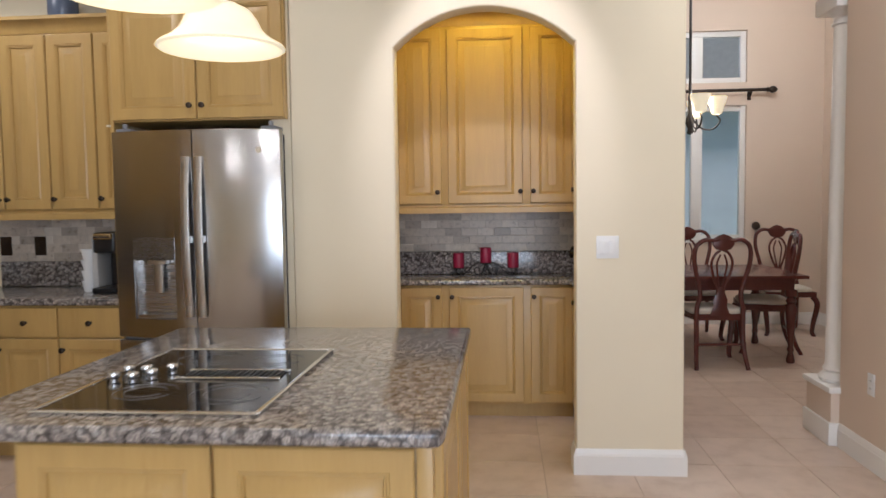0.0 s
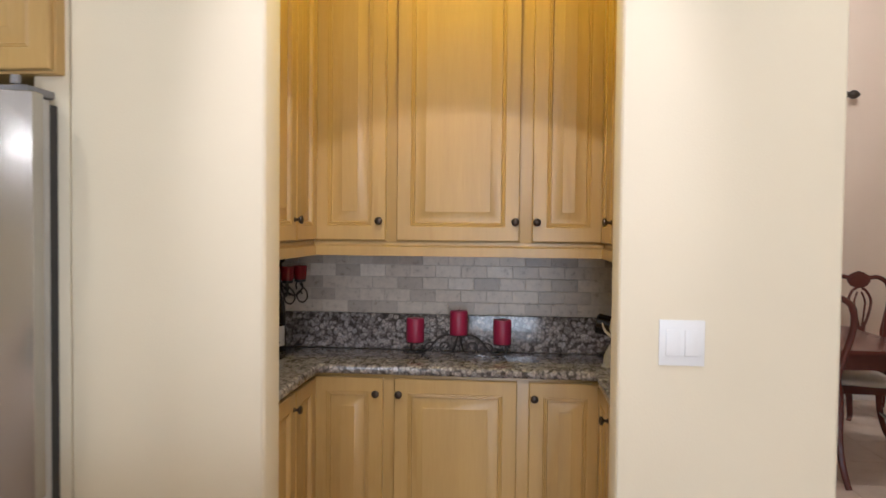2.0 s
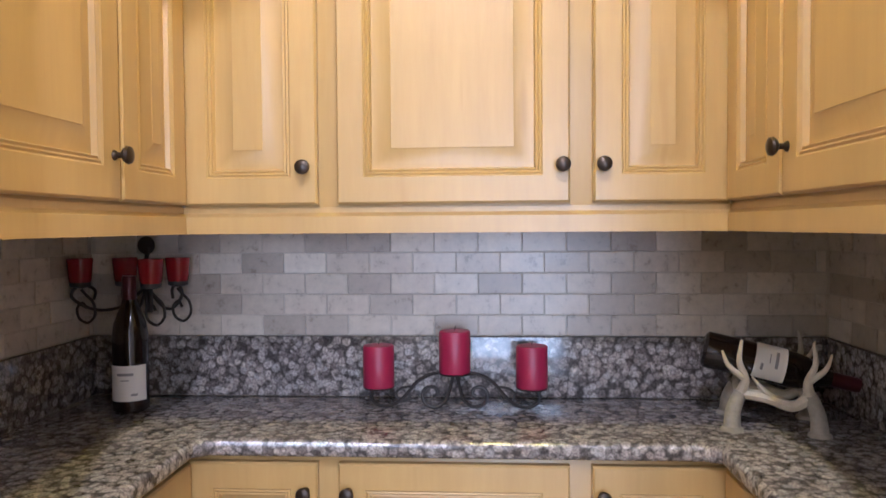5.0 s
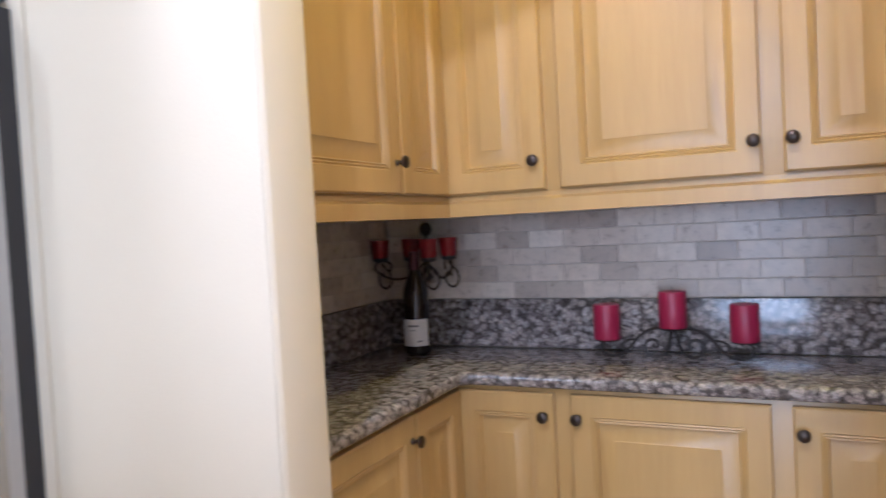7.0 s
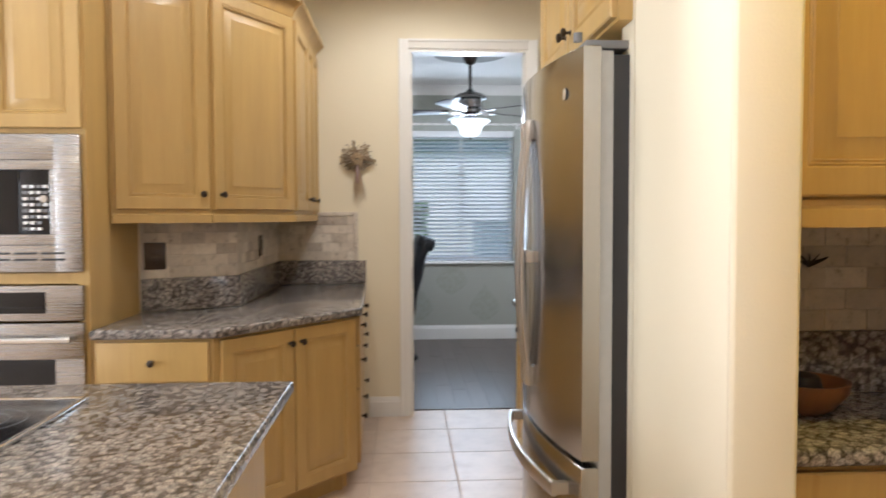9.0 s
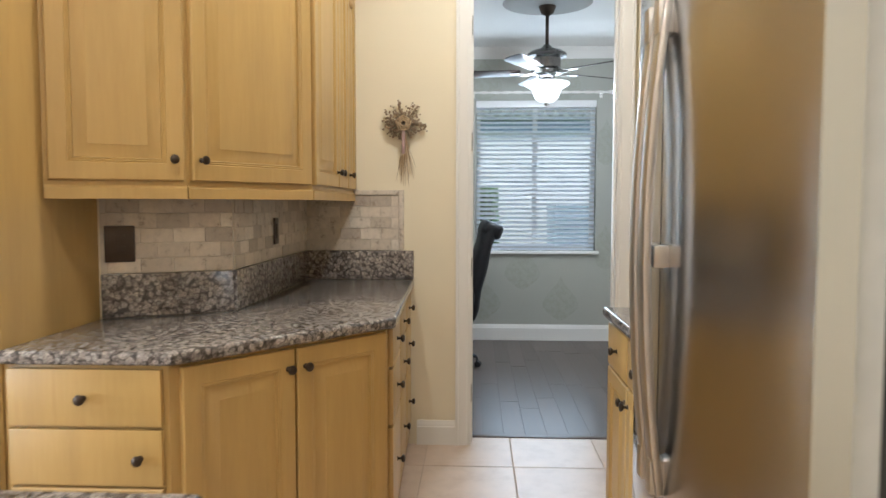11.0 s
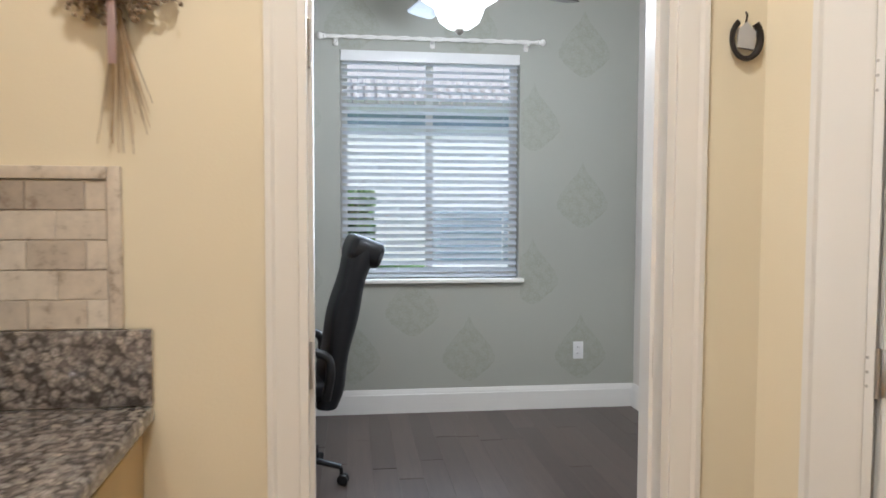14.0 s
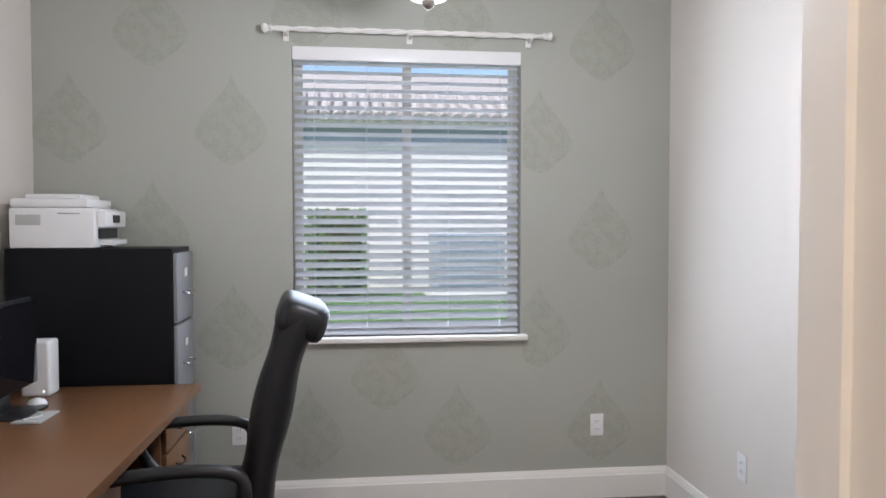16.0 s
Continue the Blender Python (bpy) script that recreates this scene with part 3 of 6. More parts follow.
def panel_slab(name, label, at, rz, w, h):
    ob = thing(name, label, "door", at, rz, kind="structure")
    bm = B()
    box(bm, 0, w, 0.012, 0.036, 0.01, h)
    for y, s in ((0.012, -1),):
        for z0, z1 in ((0.01, 0.98), (0.98, h)):
            raised(bm, 0, w, z0, z1, 0.02 + 0.0, 0.11)
    part("slab", bm, M_TRIM, ob)
    return ob


d1 = panel_slab("door_1", "white panelled office door standing open", (-4.072, DY0 + 0.016, 0), -97, 0.74, DH - 0.03)
for z in (0.28, 0.98, 1.66, 2.28):
    bm = B()
    box(bm, -0.055, -0.025, 0.0, 0.003, z - 0.05, z + 0.05, 0.001)
    tube(bm, [(-0.008, 0.0, z - 0.05), (-0.008, 0.0, z + 0.05)], 0.0065, 10)
    bm.transform(pose(-3.985, DY0 + 0.0185, 0))
    fixed("door_hinge", bm, M_NICKEL, "satin nickel door hinge", "hinge")
fixed("strike_plate", box(B(), -4.035, -4.005, DY1 - 0.0215, DY1 - 0.0185, 0.93, 1.03, 0.001), M_NICKEL, "satin nickel strike plate on door jamb", "strike plate")
d2 = panel_slab("door_2", "white panelled pantry door slightly ajar", DIAG @ Vector((0.242, 0.0, 0)), 45 - 3, 0.71, 2.44)
for z in (0.25, 0.98, 1.59, 2.2):
    hinge(d2, (-0.006, -0.002, z), 0)

# office window: frame, mullion, panes, sill
win = thing("window_1", "white framed office window behind slatted blinds", "window", (OX, 0, 0), kind="structure")
bm = B()
for y0, y1, z0, z1 in ((OWY0, OWY0 + 0.045, OWZ0, OWZ1), (OWY1 - 0.045, OWY1, OWZ0, OWZ1), (OWY0 + 0.045, OWY1 - 0.045, OWZ0, OWZ0 + 0.045), (OWY0 + 0.045, OWY1 - 0.045, OWZ1 - 0.045, OWZ1),
                       (3.835, 3.88, OWZ0 + 0.045, OWZ1 - 0.045)):
    box(bm, -0.13, -0.085, y0, y1, z0, z1, 0.003)
part("window_frame", bm, M_TRIM, win)
for y0, y1 in ((OWY0 + 0.045, 3.835), (3.88, OWY1 - 0.045)):
    p = part("pane", box(B(), -0.11, -0.106, y0, y1, OWZ0 + 0.045, OWZ1 - 0.045), M_GLASS, win)
    p.visible_shadow = False
part("window_sill", box(B(), -0.08, 0.045, OWY0 - 0.03, OWY1 + 0.03, OWZ0 - 0.028, OWZ0, 0.006), M_TRIM, win)
blind = thing("window_blind", "white slatted horizontal blind, lowered and half open", "blind", (OX, 0, 0))
part("valance", box(B(), -0.03, 0.012, OWY0 + 0.004, OWY1 - 0.004, OWZ1 - 0.068, OWZ1 - 0.002, 0.004), M_WHITE, blind)
slat = None
for i in range(31):
    z = OWZ0 + 0.055 + i * 0.0435
    if slat is None:
        slat = part("slat", prism(B(), [(-0.025, -0.0008), (0, 0.0018), (0.025, -0.0008), (0.025, 0.0012), (0, 0.0042), (-0.025, 0.0012)], OWY0 + 0.012, OWY1 - 0.012, "y"), M_BLIND, blind)
        ob = slat
    else:
        ob = slat.copy()
        scene.collection.objects.link(ob)
    ob.matrix_basis = pose(-0.025, 0, z, 0, 30, 0)
part("bottom_rail", box(B(), -0.05, 0.0, OWY0 + 0.012, OWY1 - 0.012, OWZ0 + 0.008, OWZ0 + 0.026, 0.004), M_BLIND, blind)
for y in (OWY0 + 0.11, 3.65, 4.06, OWY1 - 0.11):
    part("ladder_cord", tube(B(), [(0.003, y, OWZ0 + 0.02), (0.003, y, OWZ1 - 0.05)], 0.0016, 6), M_BLIND, blind)
part("pull_cord", tube(B(), [(0.012, OWY1 - 0.055, 1.46), (0.012, OWY1 - 0.05, OWZ1 - 0.06)], 0.0018, 6), M_BLIND, blind)
# dining windows
for k, (z0, z1) in enumerate(((0.95, 2.45), (2.70, 3.27))):
    win = thing("window_%d" % (k + 2), "white framed dining room window", "window", (0, DBY, 0), kind="structure")
    bm = B()
    for x0, x1, a, b in ((WX0, WX0 + 0.06, z0, z1), (WX1 - 0.06, WX1, z0, z1), (WX0 + 0.06, WX1 - 0.06, z0, z0 + 0.06), (WX0 + 0.06, WX1 - 0.06, z1 - 0.06, z1), (2.37, 2.49, z0 + 0.06, z1 - 0.06)):
        box(bm, x0, x1, 0.04, 0.11, a, b, 0.004)
    part("window_frame", bm, M_TRIM, win)
    for x0, x1 in ((WX0 + 0.06, 2.37), (2.49, WX1 - 0.06)):
        p = part("pane", box(B(), x0, x1, 0.07, 0.075, z0 + 0.06, z1 - 0.06), M_GLASS, win)
        p.visible_shadow = False
    if k == 0:
        part("window_sill", box(B(), WX0 - 0.03, WX1 + 0.03, -0.03, 0.04, z0 - 0.025, z0, 0.005), M_TRIM, win)
# patio door behind the walk
win = thing("window_4", "white framed sliding glass patio door", "patio door", (0, -3.06, 0), kind="structure")
bm = B()
for x0, x1, a, b in ((PX0, PX0 + 0.06, 0, PZ), (PX1 - 0.06, PX1, 0, PZ), (PX0 + 0.06, PX1 - 0.06, 0, 0.06), (PX0 + 0.06, PX1 - 0.06, PZ - 0.06, PZ), (0.81, 0.89, 0.06, PZ - 0.06)):
    box(bm, x0, x1, -0.04, 0.04, a, b, 0.004)
part("window_frame", bm, M_TRIM, win)
for x0, x1 in ((PX0 + 0.06, 0.81), (0.89, PX1 - 0.06)):
    p = part("pane", box(B(), x0, x1, -0.003, 0.003, 0.06, PZ - 0.06), M_GLASS, win)
    p.visible_shadow = False

# ---- niche bar: cabinets, counter, splash ----
NF, NB, CT = 4.715, 5.08, 0.915
NL, NR = -0.83, 1.07
up = [("door", 0.0, 0.287, 1.40, 2.50, 0.262, 1.475), ("door", 0.328, 0.803, 1.40, 2.50, 0.787, 1.475), ("door", 0.85, 1.124, 1.40, 2.50, 0.868, 1.475)]
lo = [("door", 0.0, 0.28, 0.115, 0.862, 0.255, 0.803), ("door", 0.324, 0.802, 0.115, 0.862, 0.345, 0.803), ("door", 0.848, 1.124, 0.115, 0.862, 0.868, 0.803)]
cabinet("wall_cabinet", "pale maple wall cabinet with raised panel doors", (-0.414, NF, 0), 0, 1.124, 1.395, 2.52, NB - NF, up, "niche cabinets", rail=0.055, crown=0.09)
cabinet("base_cabinet", "pale maple base cabinet with raised panel doors", (-0.414, NF, 0), 0, 1.124, 0, 0.875, NB - NF, lo, "niche cabinets", toe=True)
# side runs of the horseshoe
SL = NF - (W + T) - 0.004
sd = [("door", 0.01, 0.510, 1.40, 2.50, 0.488, 1.475), ("door", 0.517, SL - 0.025, 1.40, 2.50)]
sb = [("door", 0.01, 0.510, 0.115, 0.862, 0.488, 0.803), ("door", 0.517, SL - 0.025, 0.115, 0.862)]
for nm, z0, z1, fr, kw in (("wall_cabinet", 1.395, 2.52, sd, {"rail": 0.055, "crown": 0.09}), ("base_cabinet", 0, 0.875, sb, {"toe": True})):
    kind = "wall" if z0 else "base"
    cabinet(nm, "pale maple side %s cabinet with two raised panel doors" % kind, (-0.418, W + T + 0.002, 0), 90, SL, z0, z1, 0.408, fr, "niche cabinets", **kw)
    cabinet(nm, "pale maple side %s cabinet with two raised panel doors" % kind, (0.714, NF - 0.002, 0), -90, SL, z0, z1, 0.352, [(k, SL - b, SL - a, c, d, *([SL - q[0], q[1]] if q else [])) for k, a, b, c, d, *q in fr], "niche cabinets", **kw)
e = 0.035
poly = [(NL + 0.003, W + T + 0.003), (-0.418 + e, W + T + 0.003), (-0.418 + e, NF - e - 0.02), (-0.39 + e, NF - e), (0.686 - e, NF - e), (0.714 - e, NF - e - 0.02), (0.714 - e, W + T + 0.003), (NR - 0.003, W + T + 0.003), (NR - 0.003, NB - 0.003), (NL + 0.003, NB - 0.003)]
wt = tagged(part("worktop", prism(B(), poly, 0.877, CT, "z", 0.013, 4), M_GRANITE), "polished brown speckled granite worktop in the niche", "worktop", "", "")


def upstand(p0, p1, z0=CT + 0.001, h=0.155, t=0.02):
    """A granite strip against the wall on the right-hand side of the way from p0 to p1."""
    p0, p1 = Vector((*p0, 0)), Vector((*p1, 0))
    d = p1 - p0
    bm = box(B(), 0, d.length, -t, -0.001, z0, z0 + h, 0.003)
    bm.transform(pose(p0.x, p0.y, 0, 0, 0, math.degrees(math.atan2(d.y, d.x))))
    return tagged(part("granite_upstand", bm, M_GRANITE), "polished brown granite upstand along the splashback", "upstand")


upstand((NL + 0.02, NB), (NR - 0.02, NB))
upstand((NL, W + T + 0.005), (NL, NB))
upstand((NR, NB), (NR, W + T + 0.005))

TILES = []


def splash(name, p0, p1, z0, z1, tw=0.112, th=0.0565, border=None):
    """Tumbled stone tiles in running bond on the wall on the right-hand side of the way from p0 to p1."""
    p0, p1 = Vector((*p0, 0)), Vector((*p1, 0))
    d = p1 - p0
    m = pose(p0.x, p0.y, 0, 0, 0, math.degrees(math.atan2(d.y, d.x)))
    bm = box(B(), 0, d.length, -0.006, -0.0005, z0, z1)
    bm.transform(m)
    ob = fixed(name, bm, M_GROUT, "tumbled travertine tile splashback", "splashback")
    TILES.append((ob, m, d.length, z0, z1, tw, th))
    return ob


SZ = CT + 0.157
splash("backsplash_niche", (NL, NB), (NR, NB), SZ, 1.394)
splash("backsplash_niche_left", (NL, W + T + 0.005), (NL, NB - 0.007), SZ, 1.394)
splash("backsplash_niche_right", (NR, NB - 0.007), (NR, W + T + 0.005), SZ, 1.394)

# ---- island ----
isl = thing("kitchen_island", "maple kitchen island with granite top edge", "kitchen island", (0, 0, 0))
IX0, IX1, IY0, IY1 = -1.05, 0.135, 1.605, 2.905
part("body", box(B(), -0.885, IX1 - 0.03, IY0 + 0.06, IY1 - 0.05, 0.1, 0.872, 0.002), M_WOOD, isl)
part("toe_kick", box(B(), -0.82, IX1 - 0.09, IY0 + 0.12, IY1 - 0.11, 0, 0.1), M_WOOD, isl)
for x0, x1 in ((-0.868, -0.402), (-0.394, 0.066)):
    part("door", raised(B(), x0, x1, 0.12, 0.86, IY0 + 0.06), M_WOOD, isl, "", 25)
part("corner_post", box(B(), 0.07, IX1 - 0.028, IY0 + 0.045, IY0 + 0.095, 0.1, 0.872, 0.004), M_WOOD, isl)
for y0, y1 in ((IY0 + 0.11, IY0 + 0.70), (IY0 + 0.715, IY1 - 0.07)):
    dd = part("side_panel", raised(B(), 0, y1 - y0, 0.12, 0.86), M_WOOD, isl, "", 25)
    dd.matrix_basis = pose(IX1 - 0.03, y0, 0, 0, 0, 90)
for y0, y1 in ((IY0 + 0.11, IY0 + 0.70), (IY0 + 0.715, IY1 - 0.07)):
    dd = part("door", raised(B(), 0, y1 - y0, 0.12, 0.86), M_WOOD, isl, "", 25)
    dd.matrix_basis = pose(-0.885, y1, 0, 0, 0, -90)
c = 0.03
tp = [(IX0, IY0), (IX1 - c, IY0), (IX1 - 0.008, IY0 + 0.008), (IX1, IY0 + c), (IX1, IY1), (IX0, IY1)]
tagged(part("island_worktop", prism(B(), tp, 0.873, CT, "z", 0.014, 4), M_GRANITE), "polished brown speckled granite island worktop", "worktop")
ck = thing("cooktop", "black glass cooktop with steel rim and centre vent", "cooktop", (0, 0, CT + 0.001))
CX0, CX1, CY0, CY1 = -0.865, -0.30, 1.69, 2.435
bm = B()
for a in ((CX0, CX1, CY0, CY0 + 0.014), (CX0, CX1, CY1 - 0.014, CY1), (CX0, CX0 + 0.014, CY0 + 0.014, CY1 - 0.014), (CX1 - 0.014, CX1, CY0 + 0.014, CY1 - 0.014)):
    box(bm, *a, 0, 0.009, 0.003)
part("rim", bm, M_CHROME, ck, "polished steel rim")
part("glass", box(B(), CX0 + 0.014, CX1 - 0.014, CY0 + 0.014, CY1 - 0.014, 0, 0.006), M_BGLASS, ck, "black ceramic glass")
M_RING = plain("burner_print", (0.16, 0.16, 0.165), 0.2)
for bx, by, r in ((-0.44, 1.87, 0.10), (-0.67, 1.88, 0.08), (-0.44, 2.27, 0.08), (-0.66, 2.28, 0.10)):
    bm = B()
    for rr in (r, r * 0.66):
        tube(bm, [(bx + rr * math.cos(radians(a)), by + rr * math.sin(radians(a)), 0.006) for a in range(20, 341, 10)], 0.0012, 5)
    part("burner_ring", bm, M_RING, ck)
bm = B()
box(bm, -0.64, -0.36, 2.02, 2.10, 0.006, 0.010, 0.002)
part("vent_tray", bm, M_BLACK, ck)
for i in range(17):
    part("vent_slat", box(B(), -0.632 + i * 0.0163, -0.625 + i * 0.0163, 2.026, 2.094, 0.010, 0.015, 0.001), M_GASKET, ck)
bm = B()
box(bm, -0.65, -0.35, 2.008, 2.018, 0.006, 0.014, 0.002)
box(bm, -0.65, -0.35, 2.102, 2.112, 0.006, 0.014, 0.002)
part("vent_edge", bm, M_CHROME, ck)
for i, (kx, ky) in enumerate(((-0.82, 1.995), (-0.765, 1.995), (-0.82, 2.075), (-0.765, 2.075), (-0.73, 2.035), (-0.70, 2.10))):
    part("control_knob", lathe(B(), [(0, 0.026), (0.01, 0.026), (0.016, 0.022), (0.0175, 0.014), (0.016, 0.007), (0.012, 0.005), (0.012, 0)], 20, (kx, ky, 0.006)), M_CHROME, ck, "polished chrome control knob")

# ---- refrigerator ----
fr = thing("refrigerator", "stainless steel french door refrigerator with water dispenser", "refrigerator", (0, 0, 0))
FX0, FX1, FC, FT = -1.735, -0.852, -1.285, 1.79


def bow(x):
    u = (x - FC) / 0.45
    return 3.665 - 0.062 * (1 - u * u)


def door_poly(x0, x1, back=3.705, n=8):
    return [(x0, back)] + [(x0 + (x1 - x0) * i / n, bow(x0 + (x1 - x0) * i / n)) for i in range(n + 1)] + [(x1, back)]


part("body", box(B(), FX0 + 0.005, FX1 - 0.012, 3.74, 4.40, 0.03, FT - 0.02, 0.004), M_GASKET, fr, "dark grey cabinet body")
part("gasket", box(B(), FX0 + 0.008, FX1 - 0.006, 3.7055, 3.739, 0.06, FT - 0.012, 0.003), M_GREYL, fr)
part("right_door", prism(B(), door_poly(FC + 0.003, FX1), 0.735, FT, "z", 0.004), M_STEEL, fr, "", 50)
ld = B()
hx0, hx1, hz0, hz1 = -1.63, -1.395, 0.83, 1.25
prism(ld, door_poly(FX0, hx0), 0.735, FT)
prism(ld, door_poly(hx1, FC - 0.003), 0.735, FT)
prism(ld, door_poly(hx0, hx1), 0.735, hz0)
prism(ld, door_poly(hx0, hx1), hz1, FT)
bmesh.ops.remove_doubles(ld, verts=ld.verts[:], dist=0.0005)
ldo = part("left_door", ld, M_STEEL, fr, "", 50)
dsp = part("dispenser_frame", prism(B(), [(hx0, bow(hx0) - 0.003), (hx1, bow(hx1) - 0.003), (hx1, 3.70), (hx0, 3.70)], 1.135, hz1 - 0.001), M_STEELH, ldo, "steel dispenser control panel")
bm = B()
box(bm, hx0 + 0.002, hx1 - 0.002, 3.69, 3.70, hz0 + 0.001, 1.133)
box(bm, hx0 + 0.002, hx0 + 0.01, 3.65, 3.69, hz0 + 0.001, 1.133)
box(bm, hx1 - 0.01, hx1 - 0.002, 3.63, 3.69, hz0 + 0.001, 1.133)
box(bm, hx0 + 0.012, hx1 - 0.012, 3.64, 3.69, hz0 + 0.001, hz0 + 0.022)
part("dispenser_well", bm, M_STEELH, ldo, "pale steel dispenser recess")
bm = B()
box(bm, -1.53, -1.485, 3.65, 3.67, 0.96, 1.13, 0.008)
box(bm, -1.56, -1.46, 3.64, 3.685, 1.11, 1.134, 0.006)
part("dispenser_paddle", bm, M_NICKEL, ldo)
part("freezer_drawer", prism(B(), door_poly(FX0, FX1), 0.06, 0.72, "z", 0.004), M_STEEL, fr, "", 50)
part("kick_grille", box(B(), FX0 + 0.02, FX1 - 0.02, 3.70, 3.74, 0.0, 0.055), M_GASKET, fr)
for side, own in ((-1, ldo), (1, fr)):
    hx = FC + side * 0.034
    arch = [(3.590 - 0.028 * (1 - (2 * i / 16 - 1) ** 2), 0.845 + 0.81 * i / 16) for i in range(17)]
    prof = arch + [(y + 0.014, z) for y, z in reversed(arch)]
    hd = part("door_handle", prism(B(), prof, hx - 0.021, hx + 0.021, "x", 0.004), M_NICKEL, own, "curved flat steel bar handle")
    for z in (0.875, 1.24, 1.625):
        part("handle_bracket", box(B(), hx - 0.016, hx + 0.016, 3.58, 3.613, z - (0.018 if z == 1.24 else 0.029), z + (0.018 if z == 1.24 else 0.029), 0.004), M_NICKEL, own)
arch = [(FX0 + 0.07 + (FX1 - FX0 - 0.14) * i / 16, 3.598 - 0.045 * (1 - (2 * i / 16 - 1) ** 2)) for i in range(17)]
part("drawer_handle", prism(B(), arch + [(x, y + 0.014) for x, y in reversed(arch)], 0.62, 0.66, "z", 0.004), M_NICKEL, fr, "curved flat steel drawer handle")
for hx in (FX0 + 0.085, FX1 - 0.085):
    part("handle_bracket", box(B(), hx - 0.013, hx + 0.013, 3.603, bow(hx) + 0.004, 0.624, 0.656, 0.003), M_NICKEL, fr)
for hx in (FX0 + 0.06, FX1 - 0.06):
    bm = B()
    box(bm, hx - 0.04, hx + 0.04, 3.67, 3.79, FT - 0.004, FT + 0.018, 0.006)
    lathe(bm, [(0.012, 0), (0.012, 0.022), (0, 0.024)], 12, (hx + 0.02, 3.655, FT + 0.016))
    part("hinge_cover", bm, M_GREY, fr)
part("emblem", lathe(B(), [(0, 0), (0.016, 0), (0.015, 0.002), (0, 0.0025)], 20, (-0.955, bow(-0.955) - 0.0005, 1.685), Matrix.Rotation(radians(90), 4, "X")), M_CHROME, fr)

# cabinet over the refrigerator and the run beside it
cabinet("wall_cabinet", "pale maple cabinet with two doors above refrigerator", (-1.77, 3.745, 0), 0, 0.928, 1.85, 2.50, 0.70,
        [("door", 0.008, 0.460, 1.858, 2.49, 0.432, 1.925), ("door", 0.468, 0.920, 1.858, 2.49, 0.498, 1.925)], "kitchen cabinets", crown=0.09)
tagged(part("end_panel", box(B(), -1.79, -1.772, 3.76, 4.448, 0.0, 2.5, 0.002), M_WOOD), "pale maple end panel beside refrigerator", "panel")
cabinet("wall_cabinet", "pale maple wall cabinet with raised panel doors", (-2.96, 4.14, 0), 0, 1.168, 1.395, 2.42, 0.308,
        [("door", 0.01, 0.29, 1.40, 2.41, 0.268, 1.46), ("door", 0.30, 0.58, 1.40, 2.41, 0.322, 1.46), ("door", 0.59, 0.87, 1.40, 2.41, 0.612, 1.46), ("door", 0.88, 1.16, 1.40, 2.41, 0.902, 1.46)], "kitchen cabinets", rail=0.055, crown=0.09)
cabinet("base_cabinet", "pale maple base cabinet with drawers over doors", (-2.91, 3.835, 0), 0, 1.118, 0, 0.873, 0.61,
        [("drawer", 0.01, 0.36, 0.70, 0.862, 0.185, 0.78), ("drawer", 0.37, 0.73, 0.70, 0.862, 0.55, 0.78), ("drawer", 0.74, 1.11, 0.70, 0.862, 0.925, 0.78),
         ("door", 0.01, 0.36, 0.115, 0.69, 0.335, 0.63), ("door", 0.37, 0.73, 0.115, 0.69, 0.395, 0.63), ("door", 0.74, 1.11, 0.115, 0.69, 0.765, 0.63)], "kitchen cabinets", toe=True)
tagged(part("worktop", prism(B(), [(-2.945, 3.80), (-1.793, 3.80), (-1.793, 4.447), (-2.945, 4.447)], 0.875, CT, "z", 0.013, 4), M_GRANITE), "polished brown granite worktop beside the refrigerator", "worktop")
upstand((-2.94, 4.45), (-1.795, 4.45))
splash("backsplash_kitchen", (-2.945, 4.45), (-1.795, 4.45), SZ, 1.394)

# ---- oven tower and angled counter ----
tw = thing("oven_tower", "tall maple oven tower with built-in appliances", "cabinet", (-2.02, 1.19, 0), 90)
bm = B()
TW = 0.76
box(bm, 0, 0.045, 0, 0.63, 0.0, 2.62)
box(bm, TW - 0.045, TW, 0, 0.63, 0.0, 2.62)
box(bm, 0.045, TW - 0.045, 0.02, 0.63, 0.0, 0.36)
box(bm, 0.045, TW - 0.045, 0.002, 0.63, 1.10, 1.145)
box(bm, 0.045, TW - 0.045, 0.002, 0.63, 1.70, 2.62)
box(bm, 0.045, TW - 0.045, 0.5, 0.63, 0.36, 1.70)
part("body", bm, M_WOOD, tw)
for x0, x1, kx in ((0.01, 0.376, 0.35), (0.384, 0.75, 0.41)):
    d = part("door", raised(B(), x0, x1, 1.72, 2.58), M_WOOD, tw, "", 25)
    knob(d, kx, 1.80)
part("drawer_front", box(B(), 0.01, 0.75, -0.02, 0, 0.12, 0.34, 0.004), M_WOOD, tw)
mw = thing("microwave", "built-in stainless steel microwave with black glass door", "microwave", (-2.02, 1.19, 0), 90)
bm = B()
MX0, MX1, MZ0, MZ1 = 0.03, 0.742, 1.15, 1.695
for a in ((MX0, MX0 + 0.075, MZ0, MZ1), (MX1 - 0.10, MX1, MZ0, MZ1), (MX0 + 0.075, MX1 - 0.10, MZ0, MZ0 + 0.105), (MX0 + 0.075, MX1 - 0.10, MZ1 - 0.10, MZ1)):
    box(bm, a[0], a[1], -0.024, -0.001, a[2], a[3], 0.002)
part("trim_frame", bm, M_STEELH, mw, "brushed steel trim frame")
part("housing", box(B(), 0.06, 0.70, 0.0, 0.40, 1.2, 1.65), M_BLACK, mw)
part("door_glass", box(B(), MX0 + 0.076, 0.50, -0.014, -0.002, MZ0 + 0.15, MZ1 - 0.14, 0.002), M_BGLASS, mw)
bm = B()
